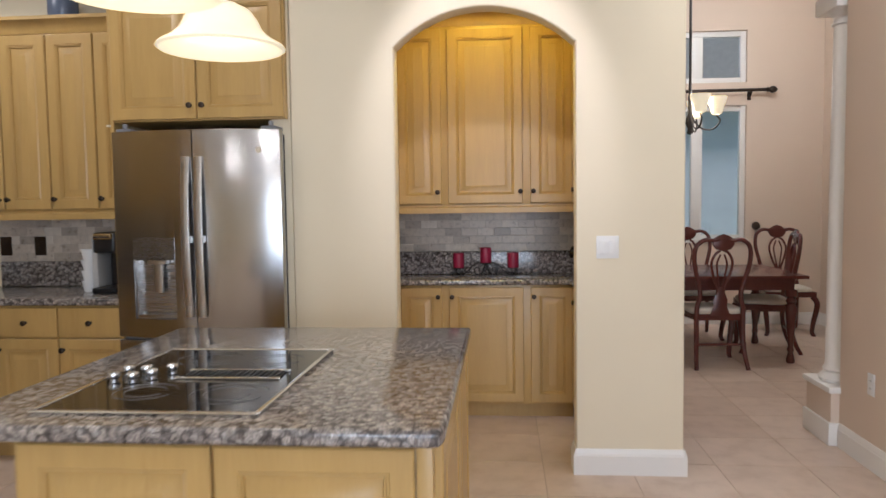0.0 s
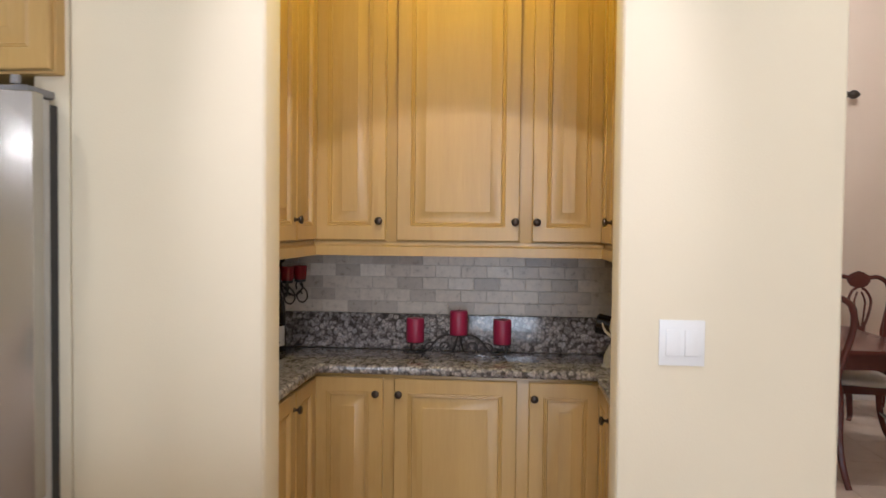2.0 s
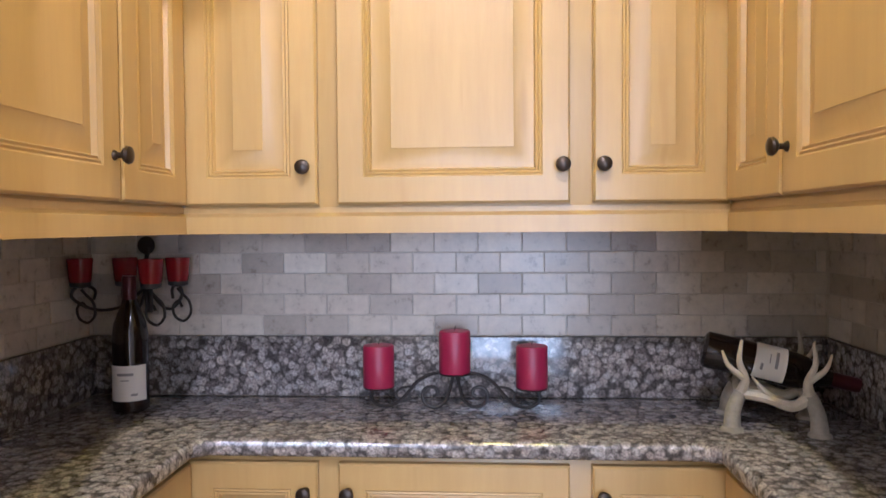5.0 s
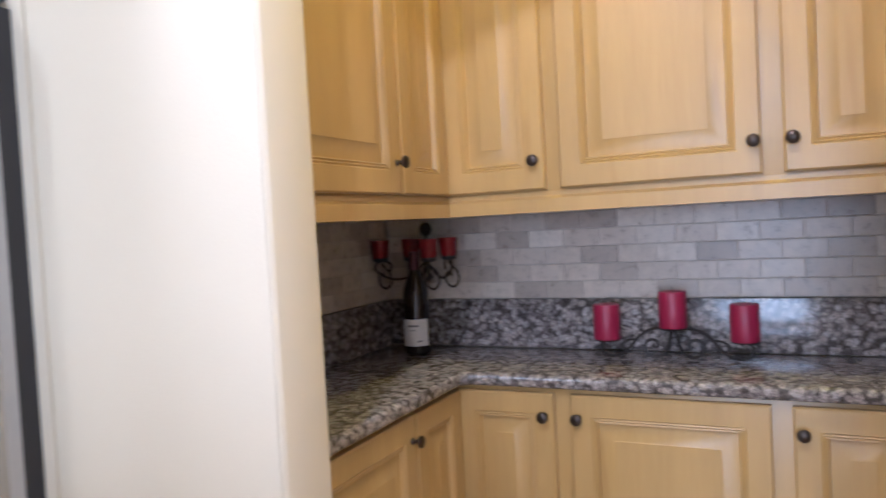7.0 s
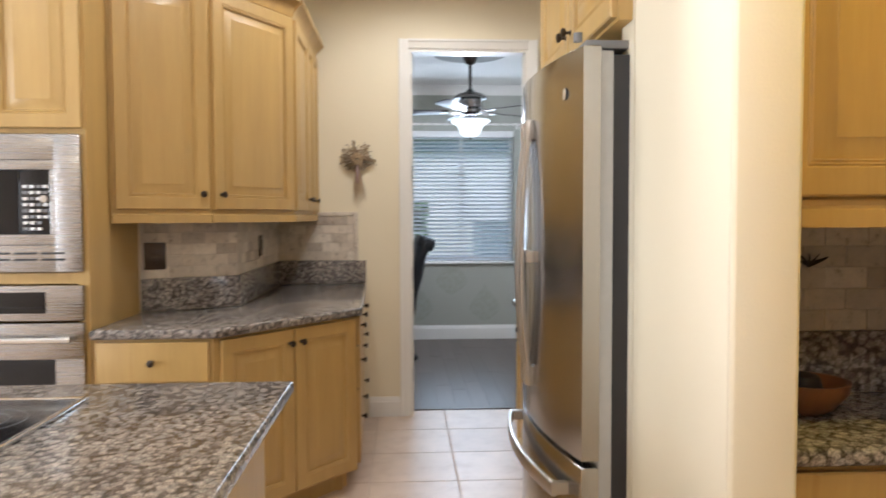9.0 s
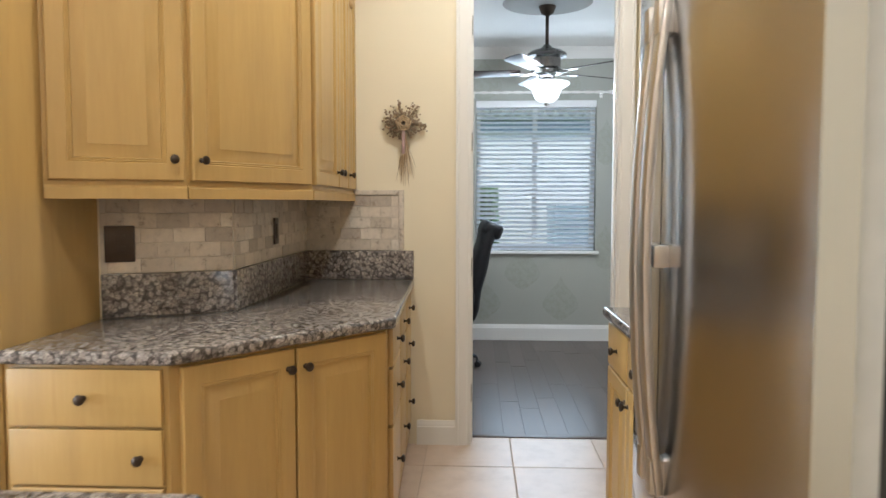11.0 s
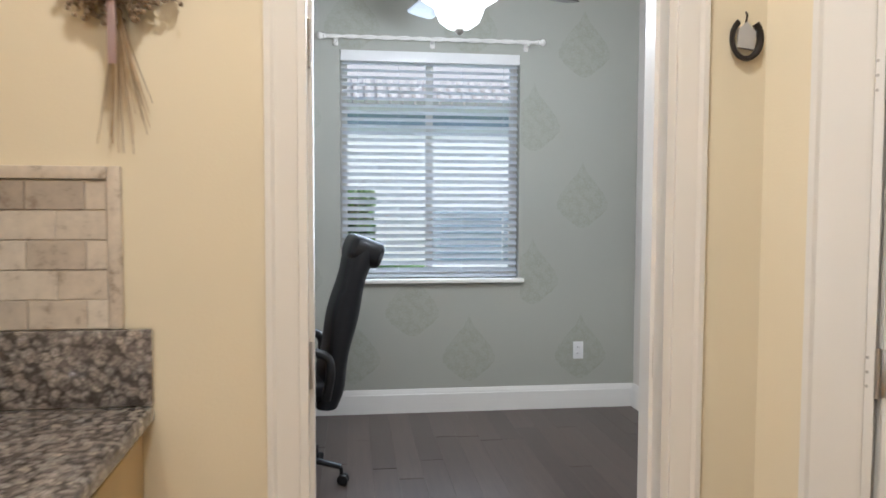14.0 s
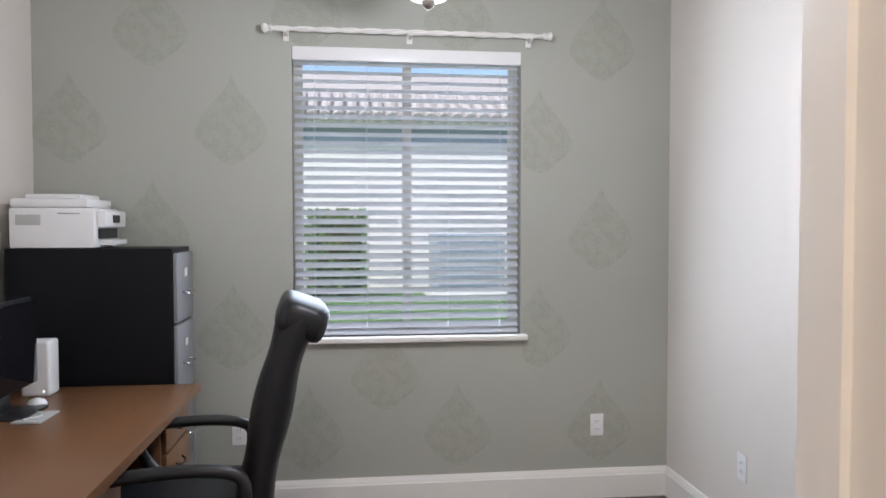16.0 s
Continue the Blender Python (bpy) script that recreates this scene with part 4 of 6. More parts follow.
box(bm, MX0 + 0.076, 0.64, -0.016, -0.004, MZ0 + 0.106, MZ0 + 0.149, 0.002)
box(bm, MX0 + 0.076, 0.64, -0.016, -0.004, MZ1 - 0.139, MZ1 - 0.101, 0.002)
part("door_frame", bm, M_STEELH, mw)
part("control_panel", box(B(), 0.502, 0.62, -0.014, -0.002, MZ0 + 0.15, MZ1 - 0.14, 0.002), M_BGLASS, mw)
part("door_edge", box(B(), 0.6205, 0.641, -0.016, -0.004, MZ0 + 0.15, MZ1 - 0.14, 0.002), M_STEELH, mw)
for r in range(8):
    for q in range(4):
        if r < 2 and q > 2:
            continue
        part("button", box(B(), 0.515 + q * 0.026, 0.533 + q * 0.026, -0.0155, -0.013, MZ0 + 0.165 + r * 0.024, MZ0 + 0.177 + r * 0.024, 0.001), M_WHITE if (r + q) % 3 else M_GREY, mw)
part("dial", lathe(B(), [(0.016, 0), (0.015, 0.012), (0, 0.013)], 18, (0.60, -0.014, MZ0 + 0.29), Matrix.Rotation(radians(90), 4, "X")), M_CHROME, mw)
for zz in (MZ0 + 0.045, MZ0 + 0.07):
    for i in range(6):
        part("vent_slot", box(B(), 0.06 + i * 0.105, 0.15 + i * 0.105, -0.0255, -0.0235, zz, zz + 0.008), M_GASKET, mw)
ov = thing("wall_oven", "built-in stainless steel wall oven with bar handle", "oven", (-2.02, 1.19, 0), 90)
part("control_fascia", box(B(), 0.03, 0.742, -0.03, -0.001, 0.955, 1.095, 0.003), M_STEELH, ov)
part("display", box(B(), 0.15, 0.60, -0.033, -0.029, 0.985, 1.07, 0.001), M_BGLASS, ov, "black glass display")
part("clock", box(B(), 0.30, 0.345, -0.0345, -0.0325, 1.035, 1.048), glow("clock_green", (0.1, 0.9, 0.5), 1.0), ov)
for r in range(3):
    for q in range(7):
        part("button", box(B(), 0.20 + q * 0.028, 0.215 + q * 0.028, -0.0345, -0.0325, 0.995 + r * 0.014, 1.001 + r * 0.014), M_GREY, ov)
bm = B()
box(bm, 0.03, 0.742, -0.03, -0.001, 0.38, 0.47, 0.003)
box(bm, 0.03, 0.742, -0.03, -0.001, 0.80, 0.945, 0.003)
box(bm, 0.03, 0.14, -0.03, -0.001, 0.47, 0.80)
box(bm, 0.632, 0.742, -0.03, -0.001, 0.47, 0.80)
part("oven_door", bm, M_STEELH, ov)
part("oven_window", box(B(), 0.14, 0.632, -0.024, -0.004, 0.47, 0.80), M_BGLASS, ov)
part("oven_handle", tube(B(), [(0.06, -0.075, 0.885), (0.71, -0.075, 0.885)], 0.014, 12), M_CHROME, ov)
bm = B()
for hx in (0.09, 0.68):
    box(bm, hx - 0.012, hx + 0.012, -0.07, -0.028, 0.875, 0.895, 0.003)
part("handle_post", bm, M_CHROME, ov)
# angled counter
A0, A1, A2, A3 = (-1.985, 1.955), (-1.985, 2.455), (-2.63, 3.005), (-3.955, 2.955)
tagged(part("worktop", prism(B(), [A0, A1, A2, A3, (-3.955, 2.365), (-2.775, 2.365), (-2.57, 1.955)], 0.875, CT, "z", 0.013, 4), M_GRANITE), "polished brown speckled granite worktop with angled front", "worktop")
upstand((-2.563, 1.955), (-2.772, 2.362))
upstand((-2.765, 2.36), (-3.955, 2.36))
upstand((-3.96, 2.362), (-3.96, 2.955))
splash("backsplash_angled", (-2.563, 1.955), (-2.772, 2.362), SZ, 1.40)


def run(name, label, p0, p1, z0, z1, depth, fronts, inset=0.0, **kw):
    """A cabinet with its face on the way from p0 to p1, looking to the right of it."""
    d = Vector((p1[0] - p0[0], p1[1] - p0[1]))
    a = math.degrees(math.atan2(d.y, d.x))
    nrm = Vector((d.y, -d.x)).normalized()
    q = Vector(p0) - nrm * inset
    return cabinet(name, label, (q.x, q.y, 0), a, d.length, z0, z1, depth, fronts, "kitchen cabinets", **kw)


run("base_cabinet", "pale maple drawer base cabinet beside oven tower", A0, (A1[0], A1[1] - 0.02), 0, 0.873, 0.50,
    [("drawer", 0.02, 0.462, 0.70, 0.862, 0.24, 0.78), ("drawer", 0.02, 0.462, 0.53, 0.69, 0.40, 0.61), ("door", 0.02, 0.462, 0.115, 0.52, 0.41, 0.46)], 0.035, toe=True)
L = math.dist(A1, A2)
run("base_cabinet", "pale maple angled base cabinet with two doors", (A1[0] - 0.01, A1[1] + 0.005), (A2[0] + 0.012, A2[1] - 0.01), 0, 0.873, 0.3,
    [("door", 0.03, L / 2 - 0.012, 0.115, 0.862, L / 2 - 0.04, 0.80), ("door", L / 2 - 0.004, L - 0.045, 0.115, 0.862, L / 2 + 0.026, 0.80)], 0.035, toe=True,
    back_cut=[(0.0, 0), (L - 0.02, 0), (L - 0.05, 0.2), (L - 0.4, 0.45), (0.1, 0.4)])
L2 = A2[0] - A3[0]
run("base_cabinet", "pale maple base cabinet with drawer stacks", A2, A3, 0, 0.873, 0.45,
    [("drawer", 0.06 + i * 0.42, 0.46 + i * 0.42, a, b, 0.26 + i * 0.42, (a + b) / 2) for i in range(3) for a, b in ((0.72, 0.862), (0.50, 0.71), (0.115, 0.49))], 0.035, toe=True)
U0, U1, U2, U3 = (-2.24, 1.955), (-2.44, 2.325), (-2.96, 2.625), (-3.955, 2.625)
l0, l1, l2 = math.dist(U0, U1), math.dist(U1, U2), math.dist(U2, U3)
run("wall_cabinet", "pale maple wall cabinet with one raised panel door", U0, U1, 1.395, 2.42, 0.3,
    [("door", 0.012, l0 - 0.008, 1.40, 2.41, l0 - 0.04, 1.47)], rail=0.055, crown=0.09, back_cut=[(0, 0), (l0, 0), (l0 - 0.02, 0.33), (-0.1, 0.33)])
run("wall_cabinet", "pale maple angled corner wall cabinet", U1, U2, 1.395, 2.42, 0.3,
    [("door", 0.012, l1 - 0.012, 1.40, 2.41, 0.045, 1.47)], rail=0.055, crown=0.09, back_cut=[(0, 0), (l1, 0), (l1 - 0.13, 0.22), (0.18, 0.33)])
run("wall_cabinet", "pale maple wall cabinet with narrow raised panel doors", U2, U3, 1.395, 2.42, 0.262,
    [("door", 0.01, 0.49, 1.40, 2.41, 0.455, 1.47), ("door", 0.50, 0.74, 1.40, 2.41, 0.53, 1.47), ("door", 0.75, 0.985, 1.40, 2.41, 0.78, 1.47)], rail=0.055, crown=0.09)
splash("backsplash_side", (-2.765, 2.36), (-3.955, 2.36), SZ, 1.394)
splash("backsplash_wall", (-3.96, 2.365), (-3.96, 2.875), SZ, 1.37)
bm = B()
box(bm, -3.959, -3.944, 2.876, 2.902, SZ, 1.398, 0.004)
box(bm, -3.959, -3.944, 2.63, 2.8755, 1.372, 1.398, 0.004)
tagged(part("tile_border", bm, M_TRAV), "stone pencil border along tile edge", "tile border")

# ---- niche things ----

def scroll(parent, name, pts, r=0.004, mat=None):
    return part(name, tube(B(), pts, r, 6), mat or M_IRON, parent)


cd = thing("candelabra", "wrought iron scroll candle holder with red pillar candles", "candle holder", (0.143, 4.94, CT + 0.001))
for s in (-1, 1):
    pts = [Vector((s * x, 0, z)) for x, z in ((0.012, 0.083), (0.05, 0.085), (0.09, 0.065), (0.12, 0.03), (0.15, 0.008), (0.18, 0.006), (0.2, 0.022), (0.198, 0.042), (0.183, 0.05), (0.172, 0.042))]
    scroll(cd, "arm", smoothed(pts, 4), 0.0045)
    pts = [Vector((s * x, 0, z)) for x, z in ((0.004, 0.08), (0.012, 0.05), (0.022, 0.02), (0.045, 0.005), (0.07, 0.012), (0.078, 0.035), (0.066, 0.052), (0.047, 0.05), (0.042, 0.036), (0.052, 0.03))]
    scroll(cd, "scroll", smoothed(pts, 4), 0.0045)
for s in (-1, 1):
    pts = [Vector((s * x, 0.004, z)) for x, z in ((0.095, 0.052), (0.125, 0.05), (0.142, 0.036), (0.135, 0.02), (0.118, 0.018), (0.11, 0.03), (0.119, 0.037))]
    scroll(cd, "scroll", smoothed(pts, 4), 0.0035)
part("candle_plate", lathe(B(), [(0, 0.0), (0.038, 0.001), (0.041, 0.005), (0.036, 0.003), (0, 0.003)], 24, (0, 0, 0.083)), M_IRON, cd)
for s in (-1, 1):
    part("candle_plate", lathe(B(), [(0, 0), (0.012, 0), (0.036, 0.004), (0.038, 0.008), (0, 0.006)], 24, (s * 0.183, 0, 0.046)), M_IRON, cd)
for x, z in ((-0.183, 0.053), (0, 0.088), (0.183, 0.053)):
    cn = thing("pillar_candle", "dark red wax pillar candle, unlit", "candle", (0.143 + x, 4.94, CT + 0.001 + z), 0, "candles on the iron holder")
    part("wax", lathe(B(), [(0, 0), (0.0365, 0), (0.0375, 0.003), (0.0375, 0.096), (0.035, 0.1), (0.012, 0.102), (0, 0.101)], 28), M_WAX, cn)
    part("wick", tube(B(), [(0, 0, 0.1), (0.001, 0, 0.107), (0.003, 0, 0.112)], 0.001, 5), M_IRON, cn)


def bottle(label, m, h=0.30, r=0.038, low=0.028, high=0.106):
    ob = thing("wine_bottle", label, "wine bottle")
    ob.matrix_basis = m
    part("glass", lathe(B(), [(0, 0.004), (r * 0.8, 0), (r, 0.006), (r, 0.17), (r * 0.9, 0.195), (0.019, 0.235), (0.0145, 0.25), (0.014, 0.262)], 28), M_BOTTLE, ob)
    part("foil_cap", lathe(B(), [(0.0145, 0.235), (0.0152, 0.24), (0.0152, h - 0.006), (0.014, h), (0, h)], 20), M_FOIL, ob, "dark foil neck cap")
    a0, a1 = 198, 342
    bm = B()
    ring = [[bm.verts.new(((r + 0.0006) * math.cos(radians(a)), (r + 0.0006) * math.sin(radians(a)), z)) for a in range(a0, a1 + 1, 9)] for z in (low, high)]
    for i in range(len(ring[0]) - 1):
        bm.faces.new((ring[0][i], ring[0][i + 1], ring[1][i + 1], ring[1][i]))
    lb = part("paper_label", bm, M_LABEL, ob, "plain white paper label")
    for z, hw, t in ((high - 0.022, 26, 0.006), (high - 0.033, 15, 0.002), (low + 0.012, 10, 0.005)):
        bm = B()
        off = 28 if z < low + 0.02 else 0
        rg = [[bm.verts.new(((r + 0.0012) * math.cos(radians(270 + off + a)), (r + 0.0012) * math.sin(radians(270 + off + a)), zz)) for a in range(-hw, hw + 1, 4)] for zz in (z, z + t)]
        for i in range(len(rg[0]) - 1):
            bm.faces.new((rg[0][i], rg[0][i + 1], rg[1][i + 1], rg[1][i]))
        part("print_bar", bm, M_GREY, lb)
    return ob


M_FOIL = plain("burgundy_foil", (0.06, 0.012, 0.018), 0.3, 0.4)
bottle("dark wine bottle with white label standing on granite", pose(-0.633, 4.90, CT + 0.001, 0, 0, 8) @ Matrix.Scale(1.08, 4))
# antler stand with a lying bottle
an = thing("antler_bottle_stand", "carved antler wine bottle stand", "bottle stand", (0.84, 4.82, CT + 0.001), -14)
for lx, ly in ((-0.085, 0.075), (-0.085, -0.055), (0.075, 0.075), (0.075, -0.055)):
    sgn = 1 if lx > 0 else -1
    pts = smoothed([(lx * 1.05 + sgn * 0.0, ly * 1.15, 0.0), (lx * 1.02, ly, 0.04), (lx * 0.85, ly * 0.8, 0.078)], 4)
    bm = tube(B(), pts, 0.019, 10, 0.014)
    lathe(bm, [(0, 0), (0.024, 0), (0.023, 0.005), (0.018, 0.009)], 12, (lx * 1.05, ly * 1.15, 0))
    part("leg", bm, M_ANTLERG, an)
    pts = smoothed([(lx * 0.85, ly * 0.8, 0.076), (lx * 0.75, ly * 1.1, 0.11), (lx * 0.9, ly * 1.35, 0.15), (lx * 0.85, ly * 1.4, 0.195)], 5)
    bm = tube(B(), pts, 0.012, 8, 0.003)
    tube(bm, smoothed([(lx * 0.8, ly * 1.2, 0.115), (lx * 1.15, ly * 1.35, 0.14), (lx * 1.3, ly * 1.35, 0.172)], 4), 0.008, 8, 0.002)
    part("tine", bm, M_ANTLER, an)
for ly in (-0.045, 0.06):
    bm = tube(B(), smoothed([(-0.075, ly, 0.078), (-0.02, ly, 0.07), (0.03, ly, 0.055), (0.065, ly, 0.078)], 4), 0.012, 8)
    tube(bm, smoothed([(0.0, ly, 0.064), (-0.03, ly * 1.15, 0.09), (-0.05, ly * 1.2, 0.115)], 4), 0.008, 8, 0.002)
    part("beam", bm, M_ANTLER, an)
for lx in (-0.07, 0.062):
    part("cross_beam", tube(B(), smoothed([(lx, -0.045, 0.078), (lx, 0.0, 0.07), (lx, 0.06, 0.078)], 4), 0.011, 8), M_ANTLER, an)
bottle("dark wine bottle lying in the antler stand", pose(0.84, 4.82, CT, 0, 0, -14) @ pose(-0.145, 0.008, 0.162, 0, 102, 0) @ pose(0, 0, 0, 0, 0, -25) @ Matrix.Scale(1.06, 4), 0.30, low=0.098, high=0.158)
# wall sconce with votive cups
sc = thing("candle_sconce", "wrought iron wall sconce with red votive cups", "wall sconce", (-0.665, 5.072, 1.204))
part("stem", tube(B(), smoothed([(0, -0.012, -0.07), (0, -0.02, 0.0), (0, -0.02, 0.06), (0.01, -0.02, 0.1)], 4), 0.006, 8), M_IRON, sc)
part("rosette", lathe(B(), [(0, 0.012), (0.02, 0.01), (0.024, 0.004), (0.02, 0)], 14, (0, -0.012, 0.105), Matrix.Rotation(radians(90), 4, "X")), M_IRON, sc)
for x, y in ((-0.125, -0.11), (0.107, -0.07), (0.075, -0.15), (-0.03, -0.07)):
    d = math.hypot(x, y)
    loc = [(0, -0.02, 0.0)] + [(x * f, y * f, z) for f, z in ((0.4, -0.05), (0.8, -0.055), (1.12, -0.02), (1.0, 0.01), (0.8, -0.005), (0.82, -0.03))]
    part("arm", tube(B(), smoothed(loc, 5), 0.004, 6), M_IRON, sc)
    cup = part("votive_cup", lathe(B(), [(0, 0.014), (0.022, 0.014), (0.026, 0.02), (0.031, 0.075), (0.029, 0.075), (0.024, 0.022), (0, 0.02)], 20, (x, y, 0)), M_REDGLASS, sc, "red glass votive cup")
    curl = [(x * 0.98 + 0.04 * k, y, z) for k, z in ((0.0, -0.002), (0.35, -0.018), (0.75, -0.035), (0.85, -0.065), (0.4, -0.085), (-0.15, -0.075), (-0.3, -0.05), (0.05, -0.035), (0.3, -0.05))]
    part("curl", tube(B(), smoothed(curl, 4), 0.0035, 6), M_IRON, sc)
    part("cup_ring", lathe(B(), [(0.012, 0.002), (0.024, 0.006), (0.025, 0.016), (0.022, 0.014), (0, 0.01)], 18, (x, y, 0)), M_IRON, sc)
bw = thing("wooden_bowl", "reddish turned wooden bowl on the niche counter", "bowl", (-0.64, 4.12, CT + 0.001))
part("shell", lathe(B(), [(0, 0), (0.04, 0), (0.06, 0.012), (0.09, 0.05), (0.095, 0.075), (0.088, 0.075), (0.08, 0.05), (0.05, 0.016), (0, 0.012)], 28), M_BOWL, bw)
part("ball", lathe(B(), [(0, 0), (0.03, 0.01), (0.04, 0.04), (0.03, 0.07), (0, 0.08)], 16, (0.0, 0.0, 0.014)), M_IRON, bw)
orn = thing("wall_ornament", "small dark metal leaf ornament on tiles", "wall ornament", (-0.815, 4.22, 1.24), 90)
for k in range(5):
    a = radians(-50 + 25 * k)
    part("leaf", tube(B(), smoothed([(0, -0.006, 0), (0.03 * math.sin(a), -0.014, 0.03 * math.cos(a) * 0.5), (0.065 * math.sin(a), -0.01, 0.05 * math.cos(a) * 0.6)], 3), 0.009, 6, 0.002, 0.4), M_IRON, orn)


def plate(label, at, rz, mat, w=0.07, h=0.115, kind="outlet", gangs=1):
    """A switch or outlet plate that looks to local -y."""
    ob = thing("wall_outlet" if kind == "outlet" else "light_switch", label, kind if kind == "outlet" else "light switch", at, rz)
    part("plate", box(B(), -w / 2, w / 2, -0.006, -0.0005, -h / 2, h / 2, 0.003), mat, ob)
    for g in range(gangs):
        gx = (g - (gangs - 1) / 2) * 0.046
        if kind == "outlet":
            for z in (-0.02, 0.02):
                so = part("socket", box(B(), gx - 0.0165, gx + 0.0165, -0.008, -0.006, z - 0.014, z + 0.014, 0.003), mat, ob)
                for sx in (-0.006, 0.006):
                    part("slot", box(B(), gx + sx - 0.001, gx + sx + 0.001, -0.0085, -0.0079, z - 0.004, z + 0.005), M_GASKET, so)
        else:
            part("rocker", box(B(), gx - 0.0165, gx + 0.0165, -0.010, -0.006, -0.033, 0.033, 0.003), mat, ob)
    return ob


plate("white double rocker light switch on cream wall", (0.787, W, 1.172), 0, M_WHITE, 0.112, 0.115, "switch", 2)
plate("dark bronze outlet on the tiled splashback", (-2.581, 2.018, 1.18), 117, M_BRONZE, 0.10, 0.13)
plate("dark bronze switch on the tiled splashback", (-3.33, 2.372, 1.20), 180, M_BRONZE, 0.07, 0.12, "switch")
plate("dark bronze outlet on the tiled splashback", (-2.67, 4.438, 1.17), 0, M_BRONZE, 0.075, 0.12)
plate("dark bronze outlet on the tiled splashback", (-2.90, 4.438, 1.17), 0, M_BRONZE, 0.075, 0.12)
plate("white outlet on the sage wall", (OX, 4.845, 0.386), 90, M_WHITE)
plate("white outlet on the sage wall", (OX, 3.02, 0.40), 90, M_WHITE)
plate("white cable plate on the pale wall", (-6.28, OY1, 0.40), 0, M_WHITE)
plate("white outlet on the beige wall", (2.15, 3.93, 0.44), 90 + 180, M_WHITE)

# ---- kitchen small things ----
cm = thing("coffee_maker", "black and steel coffee maker on the worktop", "coffee maker", (-2.0, 4.10, CT + 0.001))
part("base", box(B(), -0.07, 0.075, -0.12, 0.13, 0, 0.035, 0.012), M_BLACK, cm)
part("tower", box(B(), -0.03, 0.075, 0.02, 0.13, 0.034, 0.34, 0.015), M_BLACK, cm)
part("head", box(B(), -0.065, 0.075, -0.11, 0.13, 0.23, 0.35, 0.025, 3), M_BLACK, cm)
part("water_tank", box(B(), -0.11, -0.072, -0.04, 0.13, 0.005, 0.32, 0.012), M_GREYL, cm, "clear grey water tank")
part("brew_handle", box(B(), -0.05, 0.06, -0.125, -0.09, 0.31, 0.345, 0.01), M_CHROME, cm)
pods = thing("pod_carousel", "white stacked cups beside the coffee maker", "cup stack", (-2.16, 4.12, CT + 0.001))
for i in range(4):
    part("cup", lathe(B(), [(0, 0.004), (0.03, 0.0), (0.042, 0.055), (0.044, 0.062), (0.04, 0.06), (0.029, 0.008), (0, 0.008)], 20, (0, 0, i * 0.062)), M_WHITE, pods)
jar = thing("storage_jar", "blue grey jar on top of the wall cabinet", "jar", (-2.35, 4.28, 2.511))
part("body", lathe(B(), [(0, 0), (0.07, 0), (0.085, 0.05), (0.085, 0.16), (0.06, 0.2), (0.06, 0.22)], 24), plain("blue_glaze", (0.12, 0.15, 0.22), 0.25), jar)
part("lid", lathe(B(), [(0.064, 0.22), (0.062, 0.232), (0.02, 0.245), (0.015, 0.265), (0, 0.27)], 24), M_GREY, jar)
for (px, py) in ((-0.58, 2.25), (-0.53, 1.65)):
    pe = thing("pendant_lamp", "alabaster glass bell pendant lamp, lit", "pendant lamp", (px, py, 0), 0, "pendants over the island")
    z = 1.875
    bm = lathe(B(), [(0.182, z), (0.19, z + 0.006), (0.185, z + 0.014), (0.15, z + 0.034), (0.122, z + 0.06), (0.108, z + 0.09), (0.088, z + 0.118), (0.05, z + 0.138), (0.028, z + 0.142),
                     (0.026, z + 0.137), (0.047, z + 0.132), (0.083, z + 0.113), (0.103, z + 0.087), (0.117, z + 0.057), (0.146, z + 0.029), (0.182, z)], 40)
    sh = part("shade", bm, M_SHADE, pe, "cream alabaster glass shade")
    sh.visible_shadow = False
    part("socket_cap", lathe(B(), [(0.03, z + 0.14), (0.032, z + 0.165), (0.018, z + 0.19), (0.008, z + 0.2), (0, z + 0.2)], 20), M_BRONZE, pe)
    part("rod", tube(B(), [(0, 0, z + 0.19), (0, 0, CEIL - 0.02)], 0.006, 8), M_BRONZE, pe)
    part("canopy", lathe(B(), [(0.0, CEIL - 0.03), (0.05, CEIL - 0.025), (0.06, CEIL - 0.001), (0, CEIL - 0.001)], 20), M_BRONZE, pe)
    part("bulb", lathe(B(), [(0, z + 0.06), (0.022, z + 0.075), (0.028, z + 0.10), (0.014, z + 0.135), (0, z + 0.14)], 16), M_BULB, pe)
for dx, dy in DOWN:
    dl = thing("recessed_light", "round white recessed ceiling light, lit", "ceiling light", (dx, dy, CEIL), 0, "recessed lights")
    part("trim_ring", lathe(B(), [(0.06, -0.001), (0.085, -0.001), (0.085, -0.008), (0.062, -0.012), (0.06, -0.001)], 24), M_TRIM, dl)
